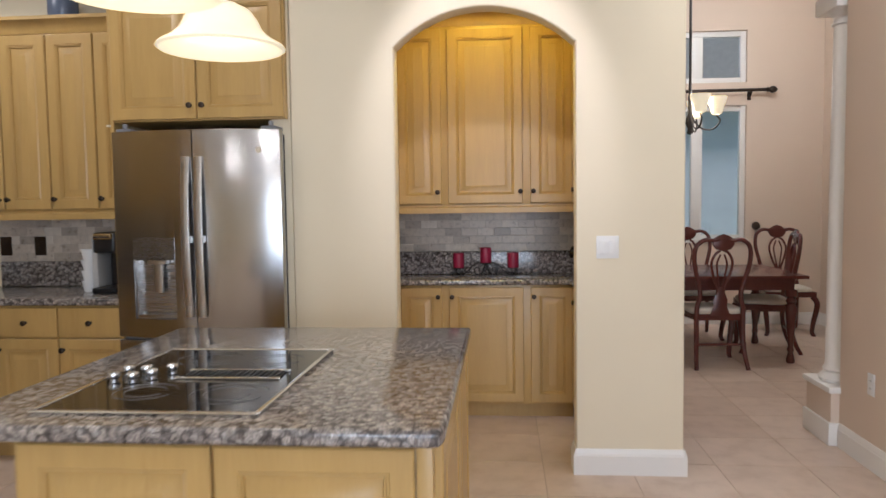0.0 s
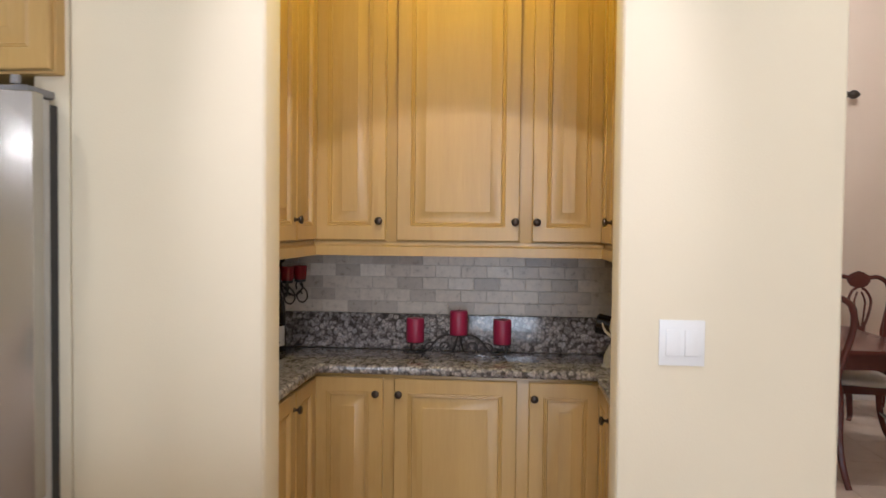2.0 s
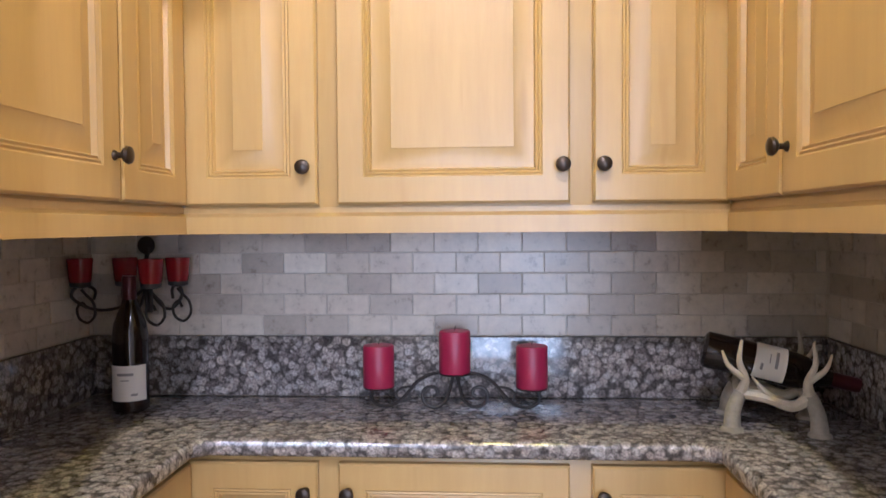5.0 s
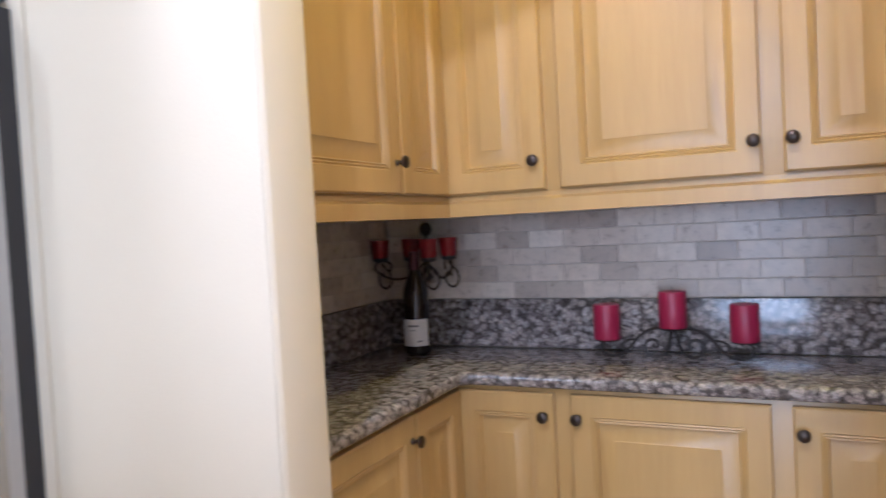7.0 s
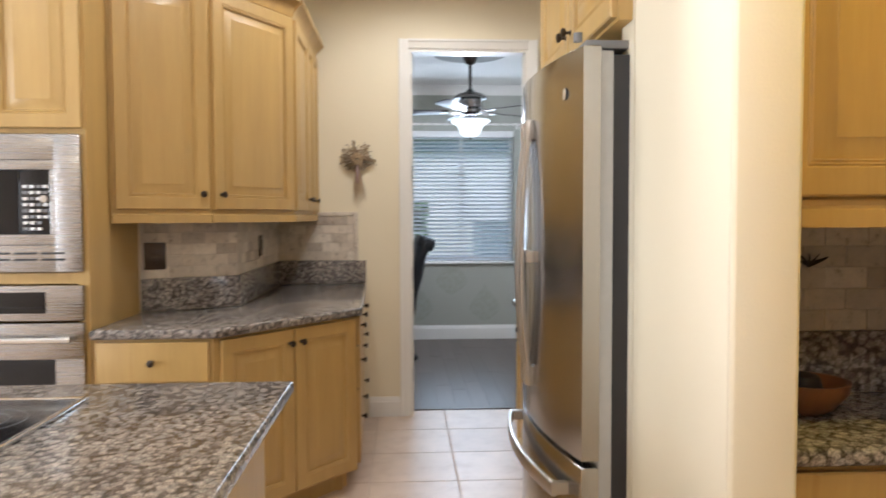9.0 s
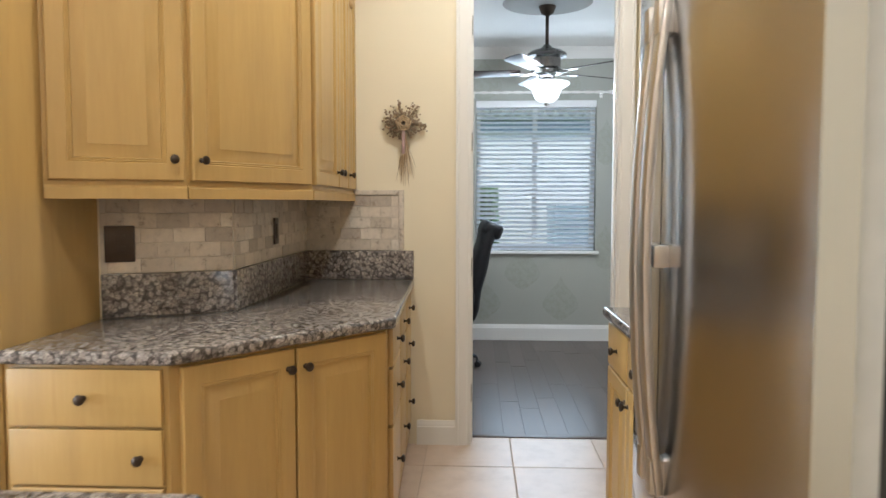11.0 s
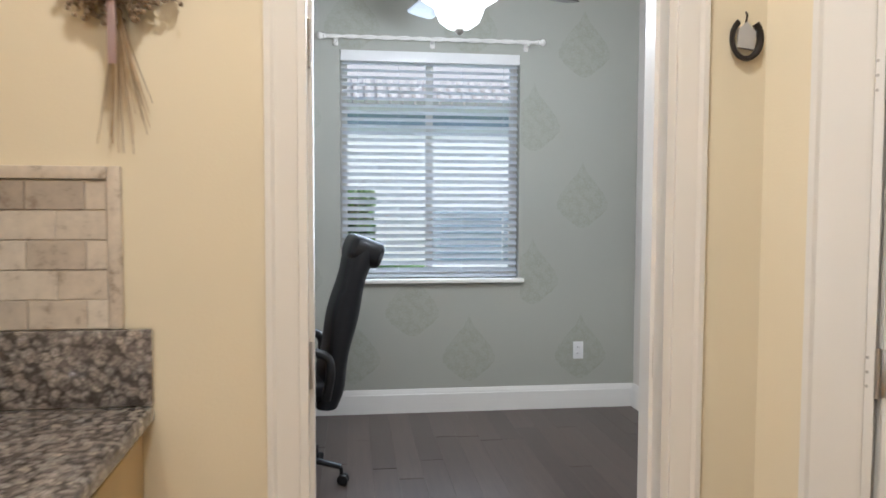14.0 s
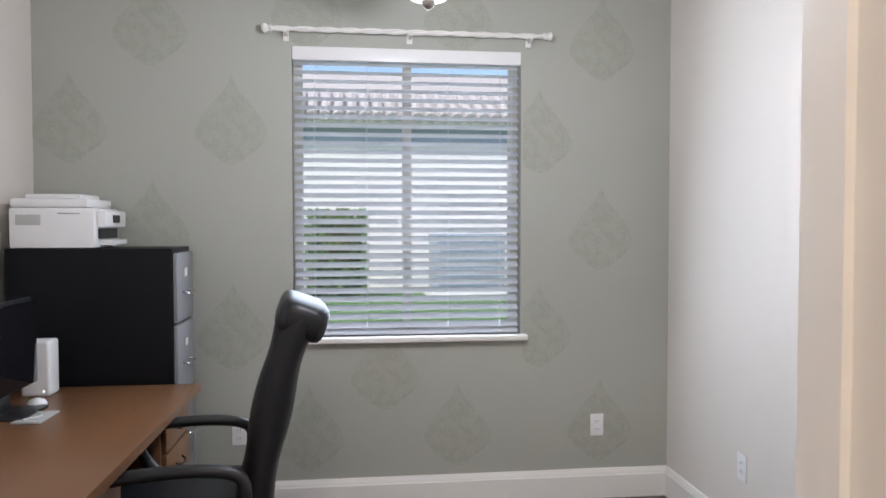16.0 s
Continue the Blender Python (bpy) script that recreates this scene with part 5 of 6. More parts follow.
# dried-flower swag
wr = thing("dried_wreath", "dried flower swag with a woven straw rosette", "wall wreath", (-3.958, 2.905, 1.75), 90)
rnd = random.Random(5)
for k in range(150):
    a, rr = rnd.uniform(0, 2 * math.pi), rnd.uniform(0.02, 0.125)
    if math.sin(a) < -0.6:
        rr *= 0.75
    x, z, y = rr * math.cos(a), rr * math.sin(a), -rnd.uniform(0.012, 0.055)
    bm = tube(B(), smoothed([(x * 0.25, -0.004, z * 0.25), (x * 0.7, y, z * 0.7), (x, y * 0.8, z)], 2), 0.0014, 5, 0.001)
    for q in range(3):
        t = 1 - q * 0.1
        bmesh.ops.create_icosphere(bm, subdivisions=1, radius=rnd.uniform(0.004, 0.0075), matrix=Matrix.Translation((x * t + rnd.uniform(-0.008, 0.008), y * 0.8 + rnd.uniform(-0.006, 0.004), z * t + rnd.uniform(-0.008, 0.008))))
    part("sprig", bm, M_DRIED, wr, "", 0)
for k in range(26):
    x = rnd.uniform(-0.07, 0.07)
    ln = rnd.uniform(0.17, 0.28)
    part("stem", tube(B(), smoothed([(x * 0.12, -0.03, -0.05), (x * 0.4, -0.02, -0.05 - ln * 0.4), (x, -0.012, -0.05 - ln)], 3), 0.0016, 5, 0.0007), M_STRAW if k % 3 else M_DRIED, wr)
for k, r in enumerate((0.042, 0.03, 0.018)):
    pts = [(r * math.cos(radians(90 + 72 * i + k * 12)), -0.062 - 0.004 * k, r * math.sin(radians(90 + 72 * i + k * 12))) for i in range(6)]
    part("straw_rosette", tube(B(), pts, 0.005, 6), M_STRAW, wr, "pale woven straw pentagon")
part("ribbon", box(B(), -0.008, 0.008, -0.058, -0.054, -0.16, -0.035, 0.001), plain("mauve_ribbon", (0.36, 0.25, 0.24), 0.5), wr)
hs = thing("horseshoe", "small dark horseshoe hung on the wall", "wall ornament", (-3.955, 4.215, 1.69), 90)
part("shoe", tube(B(), [(0.033 * math.cos(radians(a)), -0.008, 0.043 * math.sin(radians(a))) for a in range(125, 416, 15)], 0.0085, 6, None, 0.6), M_IRON, hs)
part("charm", prism(B(), [(-0.02, -0.02), (0.018, -0.025), (0.022, 0.015), (0, 0.036), (-0.02, 0.02)], -0.012, -0.004, "y", 0.002), M_GREYL, hs, "pale figure charm")
part("hook", tube(B(), smoothed([(0, -0.002, 0.03), (0, -0.01, 0.05), (0, -0.003, 0.058)], 3), 0.002, 6), M_IRON, hs)

# ---- office ----
bm = B()
prof = [(0, 0), (0.012, 0), (0.016, 0.012), (0.02, 0.03), (0.05, 0.075), (0.06, 0.08), (0.07, 0.095), (0.07, 0.1), (0, 0.1)]
prism(bm, [(OX + a, OCEIL - 0.1 + b) for a, b in prof], OY0, OY1, "y")
fixed("trim_crown", bm, M_TRIM, "white crown moulding", "crown moulding")
prism_n = prism(B(), [(OY1 - a, OCEIL - 0.1 + b) for a, b in prof], OX + 0.07, -4.09, "x")
fixed("trim_crown", prism_n, M_TRIM, "white crown moulding", "crown moulding")
fixed("trim_crown", prism(B(), [(OY0 + a, OCEIL - 0.1 + b) for a, b in prof], OX + 0.07, -4.09, "x"), M_TRIM, "white crown moulding", "crown moulding")
rod = thing("curtain_rod", "white twisted curtain rod over the window", "curtain rod", (OX + 0.07, 0, 2.375))
bm = B()
for ph in (0, 180):
    tube(bm, [(0.006 * math.cos(radians(ph + y * 22)), 3.20 + y * 0.0133, 0.006 * math.sin(radians(ph + y * 22))) for y in range(101)], 0.0085, 6)
part("bar", bm, M_TRIM, rod)
for y, s in ((3.20, -1), (4.53, 1)):
    part("finial", lathe(B(), [(0, 0), (0.012, 0), (0.018, 0.008), (0.012, 0.016), (0.02, 0.026), (0.022, 0.038), (0.012, 0.05), (0, 0.054)], 14, (0, y, 0), Matrix.Rotation(radians(-90 * s), 4, "X")), M_TRIM, rod)
for y in (3.26, 3.865, 4.47):
    bm = box(B(), -0.07, -0.055, y - 0.014, y + 0.014, -0.045, 0.02, 0.003)
    box(bm, -0.056, 0.01, y - 0.007, y + 0.007, -0.022, -0.009, 0.002)
    part("bracket", bm, M_TRIM, rod)
# damask stencils on the sage wall
mot = None
half = smoothed([(0, 0.235, 0), (0.03, 0.165, 0), (0.075, 0.115, 0), (0.125, 0.055, 0), (0.17, -0.015, 0), (0.178, -0.065, 0), (0.14, -0.115, 0), (0.09, -0.155, 0), (0.045, -0.19, 0), (0, -0.205, 0)], 4)
# a lobed spade, scalloped along its edge
lobe = [(p[0] * (1 - 0.05 * abs(math.sin(i * 0.9))), p[1]) for i, p in enumerate(half)]
out = lobe + [(-x, z) for x, z in reversed(lobe[1:-1])]
cols = [(4.86, (0.40, 1.40, 2.38)), (4.11, (0.40, 2.5)), (3.36, (0.40, 2.5)), (2.62, (1.42, 0.42, 2.4)), (4.53, (0.90, 1.90)), (3.74, (0.70,)), (2.995, (0.92, 1.93)), (2.245, (1.93, 0.92))]
pat = thing("wall_stencils", "darker green damask stencils painted on sage wall", "wall stencil", (OX, 0, 0), 0)
for y, zs in cols:
    for z in zs:
        if abs(y - 4.53) < 0.01 or abs(y - 3.74) < 0.01:
            cut = [(max(p, 4.445 - y), q) if y > 4 else (p, min(q, 0.825 - z)) for p, q in out]
            o = part("stencil_motif", prism(B(), cut, 0.0004, 0.0012, "x"), M_LACE, pat, "", 0)
        elif mot is None:
            mot = part("stencil_motif", prism(B(), out, 0.0004, 0.0012, "x"), M_LACE, pat, "", 0)
            o = mot
        else:
            o = mot.copy()
            scene.collection.objects.link(o)
        o.matrix_basis = pose(0.0, y, z)
# desk
dk = thing("desk", "brown wooden office desk with drawers", "desk", (0, 0, 0))
part("top", box(B(), -6.64, -5.30, 2.13, 2.915, 0.708, 0.74, 0.005), M_DESK, dk)
part("edge_band", box(B(), -6.643, -5.297, 2.9155, 2.921, 0.706, 0.742, 0.002), M_DESK, dk)
for x0, x1 in ((-6.62, -6.22), (-5.72, -5.32)):
    part("pedestal", box(B(), x0, x1, 2.16, 2.86, 0.06, 0.706, 0.003), M_DESK, dk)
    for z0, z1 in ((0.56, 0.69), (0.41, 0.55), (0.10, 0.40)):
        d = part("drawer_front", box(B(), x0 + 0.015, x1 - 0.015, 2.861, 2.879, z0, z1, 0.004), M_DESK, dk)
        bm = tube(B(), smoothed([((x0 + x1) / 2 - 0.05, 2.879, (z0 + z1) / 2), ((x0 + x1) / 2 - 0.03, 2.898, (z0 + z1) / 2 - 0.01), ((x0 + x1) / 2 + 0.03, 2.898, (z0 + z1) / 2 - 0.01), ((x0 + x1) / 2 + 0.05, 2.879, (z0 + z1) / 2)], 4), 0.004, 6)
        part("pull", bm, M_BRONZE, d)
    part("plinth", box(B(), x0 + 0.01, x1 - 0.01, 2.18, 2.84, 0, 0.06), M_DESK, dk)
part("modesty_panel", box(B(), -6.22, -5.72, 2.2, 2.22, 0.3, 0.706), M_DESK, dk)
# filing cabinet
fc = thing("filing_cabinet", "tall black steel four drawer filing cabinet", "filing cabinet", (0, 0, 0))
part("body", box(B(), -6.995, -6.67, 2.11, 2.80, 0.0, 1.33, 0.006), M_CABBLK, fc)
for i in range(4):
    z0 = 0.04 + i * 0.32
    d = part("drawer_front", box(B(), -6.985, -6.68, 2.801, 2.818, z0, z0 + 0.308, 0.004), M_GREY, fc, "dark grey steel drawer front")
    part("pull", tube(B(), smoothed([(-6.89, 2.818, z0 + 0.13), (-6.885, 2.845, z0 + 0.125), (-6.78, 2.845, z0 + 0.125), (-6.775, 2.818, z0 + 0.13)], 4), 0.006, 8), M_CHROME, d, "chrome drawer pull")
    bm = B()
    for a in ((-6.86, -6.80, 0.235, 0.239), (-6.86, -6.80, 0.196, 0.2), (-6.86, -6.856, 0.2, 0.235), (-6.804, -6.80, 0.2, 0.235)):
        box(bm, a[0], a[1], 2.818, 2.822, z0 + a[2], z0 + a[3])
    part("label_frame", bm, M_CHROME, d, "chrome label holder")
    part("label_card", box(B(), -6.856, -6.804, 2.818, 2.8195, z0 + 0.2, z0 + 0.235), M_LABEL, d)
pr = thing("printer", "white multifunction printer on the filing cabinet", "printer", (-6.83, 2.33, 1.331))
part("body", box(B(), -0.16, 0.16, -0.20, 0.15, 0.0, 0.175, 0.014), M_WHITE, pr)
part("scanner", box(B(), -0.155, 0.155, -0.195, 0.12, 0.176, 0.215, 0.01), M_WHITE, pr)
part("feeder", box(B(), -0.12, 0.12, -0.15, 0.08, 0.2155, 0.235, 0.008), M_WHITE, pr)
part("front_panel", box(B(), -0.14, 0.14, 0.1505, 0.19, 0.09, 0.165, 0.012), M_WHITE, pr)
part("screen", box(B(), -0.04, 0.05, 0.1905, 0.193, 0.11, 0.145), M_BGLASS, pr)
part("output_slot", box(B(), -0.12, 0.12, 0.1505, 0.156, 0.04, 0.085), M_BLACK, pr)
part("paper_tray", box(B(), -0.10, 0.10, 0.15, 0.205, 0.012, 0.034, 0.004), M_WHITE, pr)
part("side_grip", box(B(), 0.1605, 0.163, -0.17, -0.07, 0.10, 0.145, 0.001), M_GREYL, pr)
part("side_seam", box(B(), 0.1605, 0.1615, 0.0, 0.09, 0.148, 0.152), M_GREY, pr)
rt = thing("router", "white upright network box on the desk", "router", (-6.50, 2.32, 0.741))
part("case", box(B(), -0.05, 0.05, -0.055, 0.055, 0, 0.225, 0.014, 3), M_WHITE, rt)
part("indicator", box(B(), 0.0505, 0.0515, 0.03, 0.036, 0.02, 0.026), glow("indicator_white", (1, 1, 1), 1.5), rt)
mn = thing("monitor", "black computer monitor on the desk", "monitor", (-6.28, 2.36, 0.741), 90)
part("screen", box(B(), -0.02, 0.0, -0.30, 0.10, 0.08, 0.40, 0.004), M_BGLASS, mn)
part("bezel", box(B(), -0.045, -0.021, -0.31, 0.11, 0.07, 0.41, 0.006), M_BLACK, mn)
part("stand", box(B(), -0.06, -0.03, -0.14, -0.06, 0.0, 0.2, 0.004), M_BLACK, mn)
part("foot", box(B(), -0.12, 0.08, -0.2, 0.0, 0.0, 0.012, 0.004), M_BLACK, mn)
ms = thing("computer_mouse", "white computer mouse on the desk", "mouse", (-6.30, 2.39, 0.741), 20)
part("shell", lathe(B(), [(0, 0), (0.032, 0), (0.035, 0.01), (0.028, 0.024), (0.01, 0.032), (0, 0.033)], 20), M_WHITE, ms)
pc = thing("cable_packet", "clear plastic packet with cable on desk", "packet", (-6.12, 2.46, 0.741))
part("sheet", box(B(), -0.08, 0.08, -0.05, 0.05, 0, 0.006, 0.002), M_GREYL, pc)
part("cable", tube(B(), smoothed([(-0.07, -0.03, 0.009), (0.0, 0.02, 0.009), (0.05, -0.02, 0.009), (0.08, 0.03, 0.009)], 5), 0.0025, 6), M_WHITE, pc)

# office chair, back to +y
ch = thing("office_chair", "black leather high back office chair on castors", "office chair", (-5.93, 3.01, 0), 6)
part("column", lathe(B(), [(0.032, 0.09), (0.034, 0.2), (0.026, 0.21), (0.022, 0.42), (0, 0.42)], 16), M_BLACK, ch)
for k in range(5):
    a = radians(90 + 72 * k - 20)
    c, s_ = math.cos(a), math.sin(a)
    part("base_spoke", tube(B(), [(0.02 * c, 0.02 * s_, 0.125), (0.15 * c, 0.15 * s_, 0.115), (0.30 * c, 0.30 * s_, 0.085)], 0.026, 8, 0.016, 0.8), M_BLACK, ch)
    bm = B()
    for o in (-0.014, 0.014):
        lathe(bm, [(0, -0.009), (0.022, -0.009), (0.026, -0.005), (0.026, 0.005), (0.022, 0.009), (0, 0.009)], 16, (0.31 * c - s_ * o, 0.31 * s_ + c * o, 0.0265), Matrix.Rotation(a, 4, "Z") @ Matrix.Rotation(radians(90), 4, "X"))
    tube(bm, [(0.30 * c, 0.30 * s_, 0.085), (0.305 * c, 0.305 * s_, 0.03)], 0.009, 8)
    part("castor", bm, M_BLACK, ch)
part("mechanism", box(B(), -0.10, 0.10, -0.12, 0.14, 0.40, 0.44, 0.01), M_BLACK, ch)


def cushion(bm, m, sx, sy, sz, r=0.45, seg=12):
    """A padded block, domed towards its middle."""
    vs = bmesh.ops.create_cube(bm, size=2)["verts"]
    es = list({e for v in vs for e in v.link_edges})
    bmesh.ops.subdivide_edges(bm, edges=es, cuts=5, use_grid_fill=True)
    for v in bm.verts[:]:
        p = v.co
        n = (abs(p.x) ** 6 + abs(p.y) ** 6 + abs(p.z) ** 4) ** (1 / 5.0)
        q = p / max(n, 0.001)
        v.co = m @ Vector((q.x * sx, q.y * sy, q.z * sz))
    return bm


part("seat", cushion(B(), Matrix.Translation((0, -0.02, 0.485)), 0.26, 0.26, 0.055), M_LEATHER, ch, "padded black leather seat")
bm = B()
prof_pts = smoothed([(0.21, 0.40), (0.235, 0.5), (0.275, 0.70), (0.325, 0.92), (0.375, 1.08), (0.40, 1.13)], 5)
L_, R_ = [], []
rows = []
for i, p in enumerate(prof_pts):
    y, z = p[0], p[1]
    f = i / (len(prof_pts) - 1)
    hw = 0.245 - 0.03 * f
    th = 0.058 + 0.012 * math.sin(f * math.pi * 3) ** 2
    ring = []
    for a in range(0, 360, 18):
        c, s_ = math.cos(radians(a)), math.sin(radians(a))
        ring.append(bm.verts.new((hw * math.copysign(abs(c) ** 0.5, c), y + th * math.copysign(abs(s_) ** 0.8, s_), z)))
    rows.append(ring)
for a, b in zip(rows, rows[1:]):
    for j in range(20):
        bm.faces.new((a[j], a[(j + 1) % 20], b[(j + 1) % 20], b[j]))
bm.faces.new(rows[0])
bm.faces.new(rows[-1])
bmesh.ops.recalc_face_normals(bm, faces=bm.faces[:])
part("backrest", bm, M_LEATHER, ch, "padded black leather backrest", 60)
part("headrest", cushion(B(), Matrix.Translation((0, 0.40, 1.115)) @ Matrix.Rotation(radians(-20), 4, "X"), 0.215, 0.085, 0.065), M_LEATHER, ch, "rolled black leather headrest")
for s in (-1, 1):
    pts = smoothed([(s * 0.28, 0.20, 0.46), (s * 0.295, 0.22, 0.58), (s * 0.295, 0.20, 0.66), (s * 0.295, 0.08, 0.685), (s * 0.295, -0.12, 0.68), (s * 0.295, -0.20, 0.655), (s * 0.285, -0.17, 0.56), (s * 0.27, -0.08, 0.45)], 5)
    part("armrest", tube(B(), pts, 0.021, 10), M_BLACK, ch)

# ceiling fan
fn = thing("ceiling_fan", "ceiling fan with dark blades and a lit bowl", "ceiling fan", (-5.5, 3.81, 0))
part("medallion", lathe(B(), [(0, OCEIL - 0.022), (0.1, OCEIL - 0.024), (0.16, OCEIL - 0.014), (0.26, OCEIL - 0.018), (0.31, OCEIL - 0.008), (0.33, OCEIL - 0.001)], 40), plain("bronze_plaster", (0.30, 0.29, 0.26), 0.6), fn, "grey plaster ceiling medallion")
part("canopy", lathe(B(), [(0.02, OCEIL - 0.09), (0.045, OCEIL - 0.075), (0.065, OCEIL - 0.03), (0.065, OCEIL - 0.02)], 24), M_BRONZE, fn)
part("downrod", tube(B(), [(0, 0, 2.48), (0, 0, OCEIL - 0.04)], 0.013, 12), M_BRONZE, fn)
part("motor", lathe(B(), [(0.02, 2.50), (0.05, 2.47), (0.12, 2.45), (0.145, 2.43), (0.145, 2.41), (0.105, 2.395), (0.10, 2.33), (0.118, 2.31), (0.11, 2.285), (0.06, 2.27), (0.05, 2.24), (0, 2.24)], 36), plain("pewter", (0.18, 0.175, 0.17), 0.25, 0.9), fn, "dark pewter motor housing")
for k in range(5):
    a = 72 * k + 46
    m = pose(0, 0, 2.285, 0, 0, a)
    bm = tube(B(), [(0.09, 0, 0.01), (0.14, 0, 0.0), (0.20, 0, 0.005)], 0.012, 8, 0.02, 0.4)
    box(bm, 0.17, 0.27, -0.03, 0.03, 0.004, 0.009, 0.002)
    bm.transform(m)
    part("blade_iron", bm, M_NICKEL, fn)
    bm = prism(B(), [(0.19, -0.052), (0.62, -0.07), (0.655, -0.055), (0.665, 0), (0.655, 0.055), (0.62, 0.07), (0.19, 0.052)], 0.0, 0.007, "z", 0.002)
    bm.transform(m @ pose(0, 0, 0.01, 12, 0, 0))
    part("blade", bm, M_BLADE, fn)
part("light_fitter", lathe(B(), [(0.05, 2.245), (0.10, 2.235), (0.105, 2.215), (0, 2.21)], 28), M_BRONZE, fn)
bowl = part("light_bowl", lathe(B(), [(0.165, 2.222), (0.172, 2.21), (0.15, 2.195), (0.11, 2.17), (0.10, 2.14), (0.085, 2.105), (0.05, 2.08), (0, 2.07)], 36), M_SHADEC, fn, "frosted glass light bowl, lit")
bowl.visible_shadow = False
part("finial", lathe(B(), [(0.02, 2.075), (0.018, 2.062), (0.008, 2.052), (0, 2.048)], 14), M_NICKEL, fn)

# ---- dining room ----
co = thing("column", "white half column on a low pedestal", "column", (2.225, 4.45, 0), kind="structure")
part("pedestal", box(B(), -0.12, 0.13, -0.165, 0.165, 0.0, 0.30, 0.004), M_TAUPE, co)
bm = box(B(), -0.136, 0.14, -0.181, 0.18, 0.0, 0.13, 0.006)
part("pedestal_base", bm, M_TRIM, co)
part("pedestal_cap", box(B(), -0.14, 0.145, -0.185, 0.185, 0.3005, 0.335, 0.01), M_TRIM, co)
part("shaft", lathe(B(), [(0.11, 0.336), (0.115, 0.355), (0.105, 0.375), (0.085, 0.39), (0.095, 0.405), (0.08, 0.43), (0.078, 0.9), (0.068, 2.38), (0.08, 2.39), (0.07, 2.405), (0.07, 2.43), (0.10, 2.46)], 28), M_TRIM, co)
part("capital", box(B(), -0.12, 0.13, -0.14, 0.14, 2.461, 2.555, 0.008), M_TRIM, co)

tb = thing("dining_table", "polished dark cherry dining table with turned legs", "dining table", (0, 0, 0))
part("tabletop", box(B(), 0.75, 2.80, 6.30, 7.42, 0.732, 0.762, 0.008), M_CHERRY, tb)
part("apron", box(B(), 0.87, 2.70, 6.39, 7.33, 0.63, 0.731), M_CHERRY, tb)
leg_prof = [(0, 0), (0.03, 0), (0.036, 0.02), (0.028, 0.06), (0.02, 0.09), (0.03, 0.12), (0.022, 0.14), (0.028, 0.22), (0.044, 0.40), (0.05, 0.48), (0.03, 0.51), (0.045, 0.53), (0.032, 0.56), (0.05, 0.575), (0.05, 0.63), (0, 0.63)]
for lx, ly in ((0.90, 6.42), (2.70, 6.42), (0.90, 7.30), (2.70, 7.30)):
    part("leg", lathe(B(), leg_prof, 18, (lx, ly, 0)), M_CHERRY, tb)


def dining_chair(at, rz):
    ob = thing("dining_chair", "carved dark cherry dining chair with cream seat", "dining chair", at, rz, "chairs round the dining table")
    # the back stands at local -y
    part("seat_frame", prism(B(), [(-0.20, -0.21), (0.20, -0.21), (0.245, 0.22), (-0.245, 0.22)], 0.40, 0.455, "z", 0.006), M_CHERRY, ob)
    part("seat", cushion(B(), Matrix.Translation((0, 0.005, 0.47)), 0.225, 0.215, 0.03), M_CLOTH, ob, "cream upholstered seat")
    for s in (-1, 1):
        part("front_leg", tube(B(), smoothed([(s * 0.22, 0.19, 0.40), (s * 0.25, 0.225, 0.33), (s * 0.225, 0.20, 0.15), (s * 0.215, 0.19, 0.04), (s * 0.235, 0.215, 0.0)], 5), 0.03, 10, 0.018), M_CHERRY, ob)
        part("back_leg", tube(B(), smoothed([(s * 0.19, -0.21, 0.42), (s * 0.19, -0.215, 0.25), (s * 0.2, -0.25, 0.1), (s * 0.21, -0.30, 0.0)], 5), 0.023, 8, 0.018), M_CHERRY, ob)
        pts = smoothed([(s * 0.19, -0.21, 0.42), (s * 0.185, -0.215, 0.52), (s * 0.165, -0.225, 0.62), (s * 0.19, -0.24, 0.74), (s * 0.225, -0.26, 0.90), (s * 0.215, -0.275, 1.02), (s * 0.15, -0.285, 1.075), (s * 0.07, -0.287, 1.07), (s * 0.03, -0.287, 1.085)], 5)
        part("back_post", tube(B(), pts, 0.021, 10, 0.017), M_CHERRY, ob)
        part("splat_bar", tube(B(), smoothed([(s * 0.05, -0.215, 0.56), (s * 0.025, -0.225, 0.66), (s * 0.06, -0.24, 0.76), (s * 0.085, -0.255, 0.88), (s * 0.055, -0.265, 0.96), (s * 0.02, -0.27, 0.985)], 5), 0.011, 8), M_CHERRY, ob)
        part("splat_bar", tube(B(), smoothed([(s * 0.012, -0.225, 0.68), (s * 0.032, -0.245, 0.80), (s * 0.04, -0.255, 0.88), (s * 0.015, -0.265, 0.955)], 5), 0.008, 8), M_CHERRY, ob)
    part("splat_foot", prism(B(), [(-0.085, 0.44), (0.085, 0.44), (0.055, 0.52), (0.06, 0.57), (0.02, 0.68), (-0.02, 0.68), (-0.06, 0.57), (-0.055, 0.52)], -0.23, -0.212, "y", 0.004), M_CHERRY, ob)
    part("crest", prism(B(), [(-0.09, 1.04), (-0.06, 1.0), (0, 0.98), (0.06, 1.0), (0.09, 1.04), (0.075, 1.09), (0.035, 1.115), (0, 1.125), (-0.035, 1.115), (-0.075, 1.09)], -0.30, -0.272, "y", 0.008), M_CHERRY, ob)
    part("stretcher", tube(B(), [(-0.2, -0.22, 0.2), (0.2, -0.22, 0.2)], 0.012, 8), M_CHERRY, ob)
    return ob


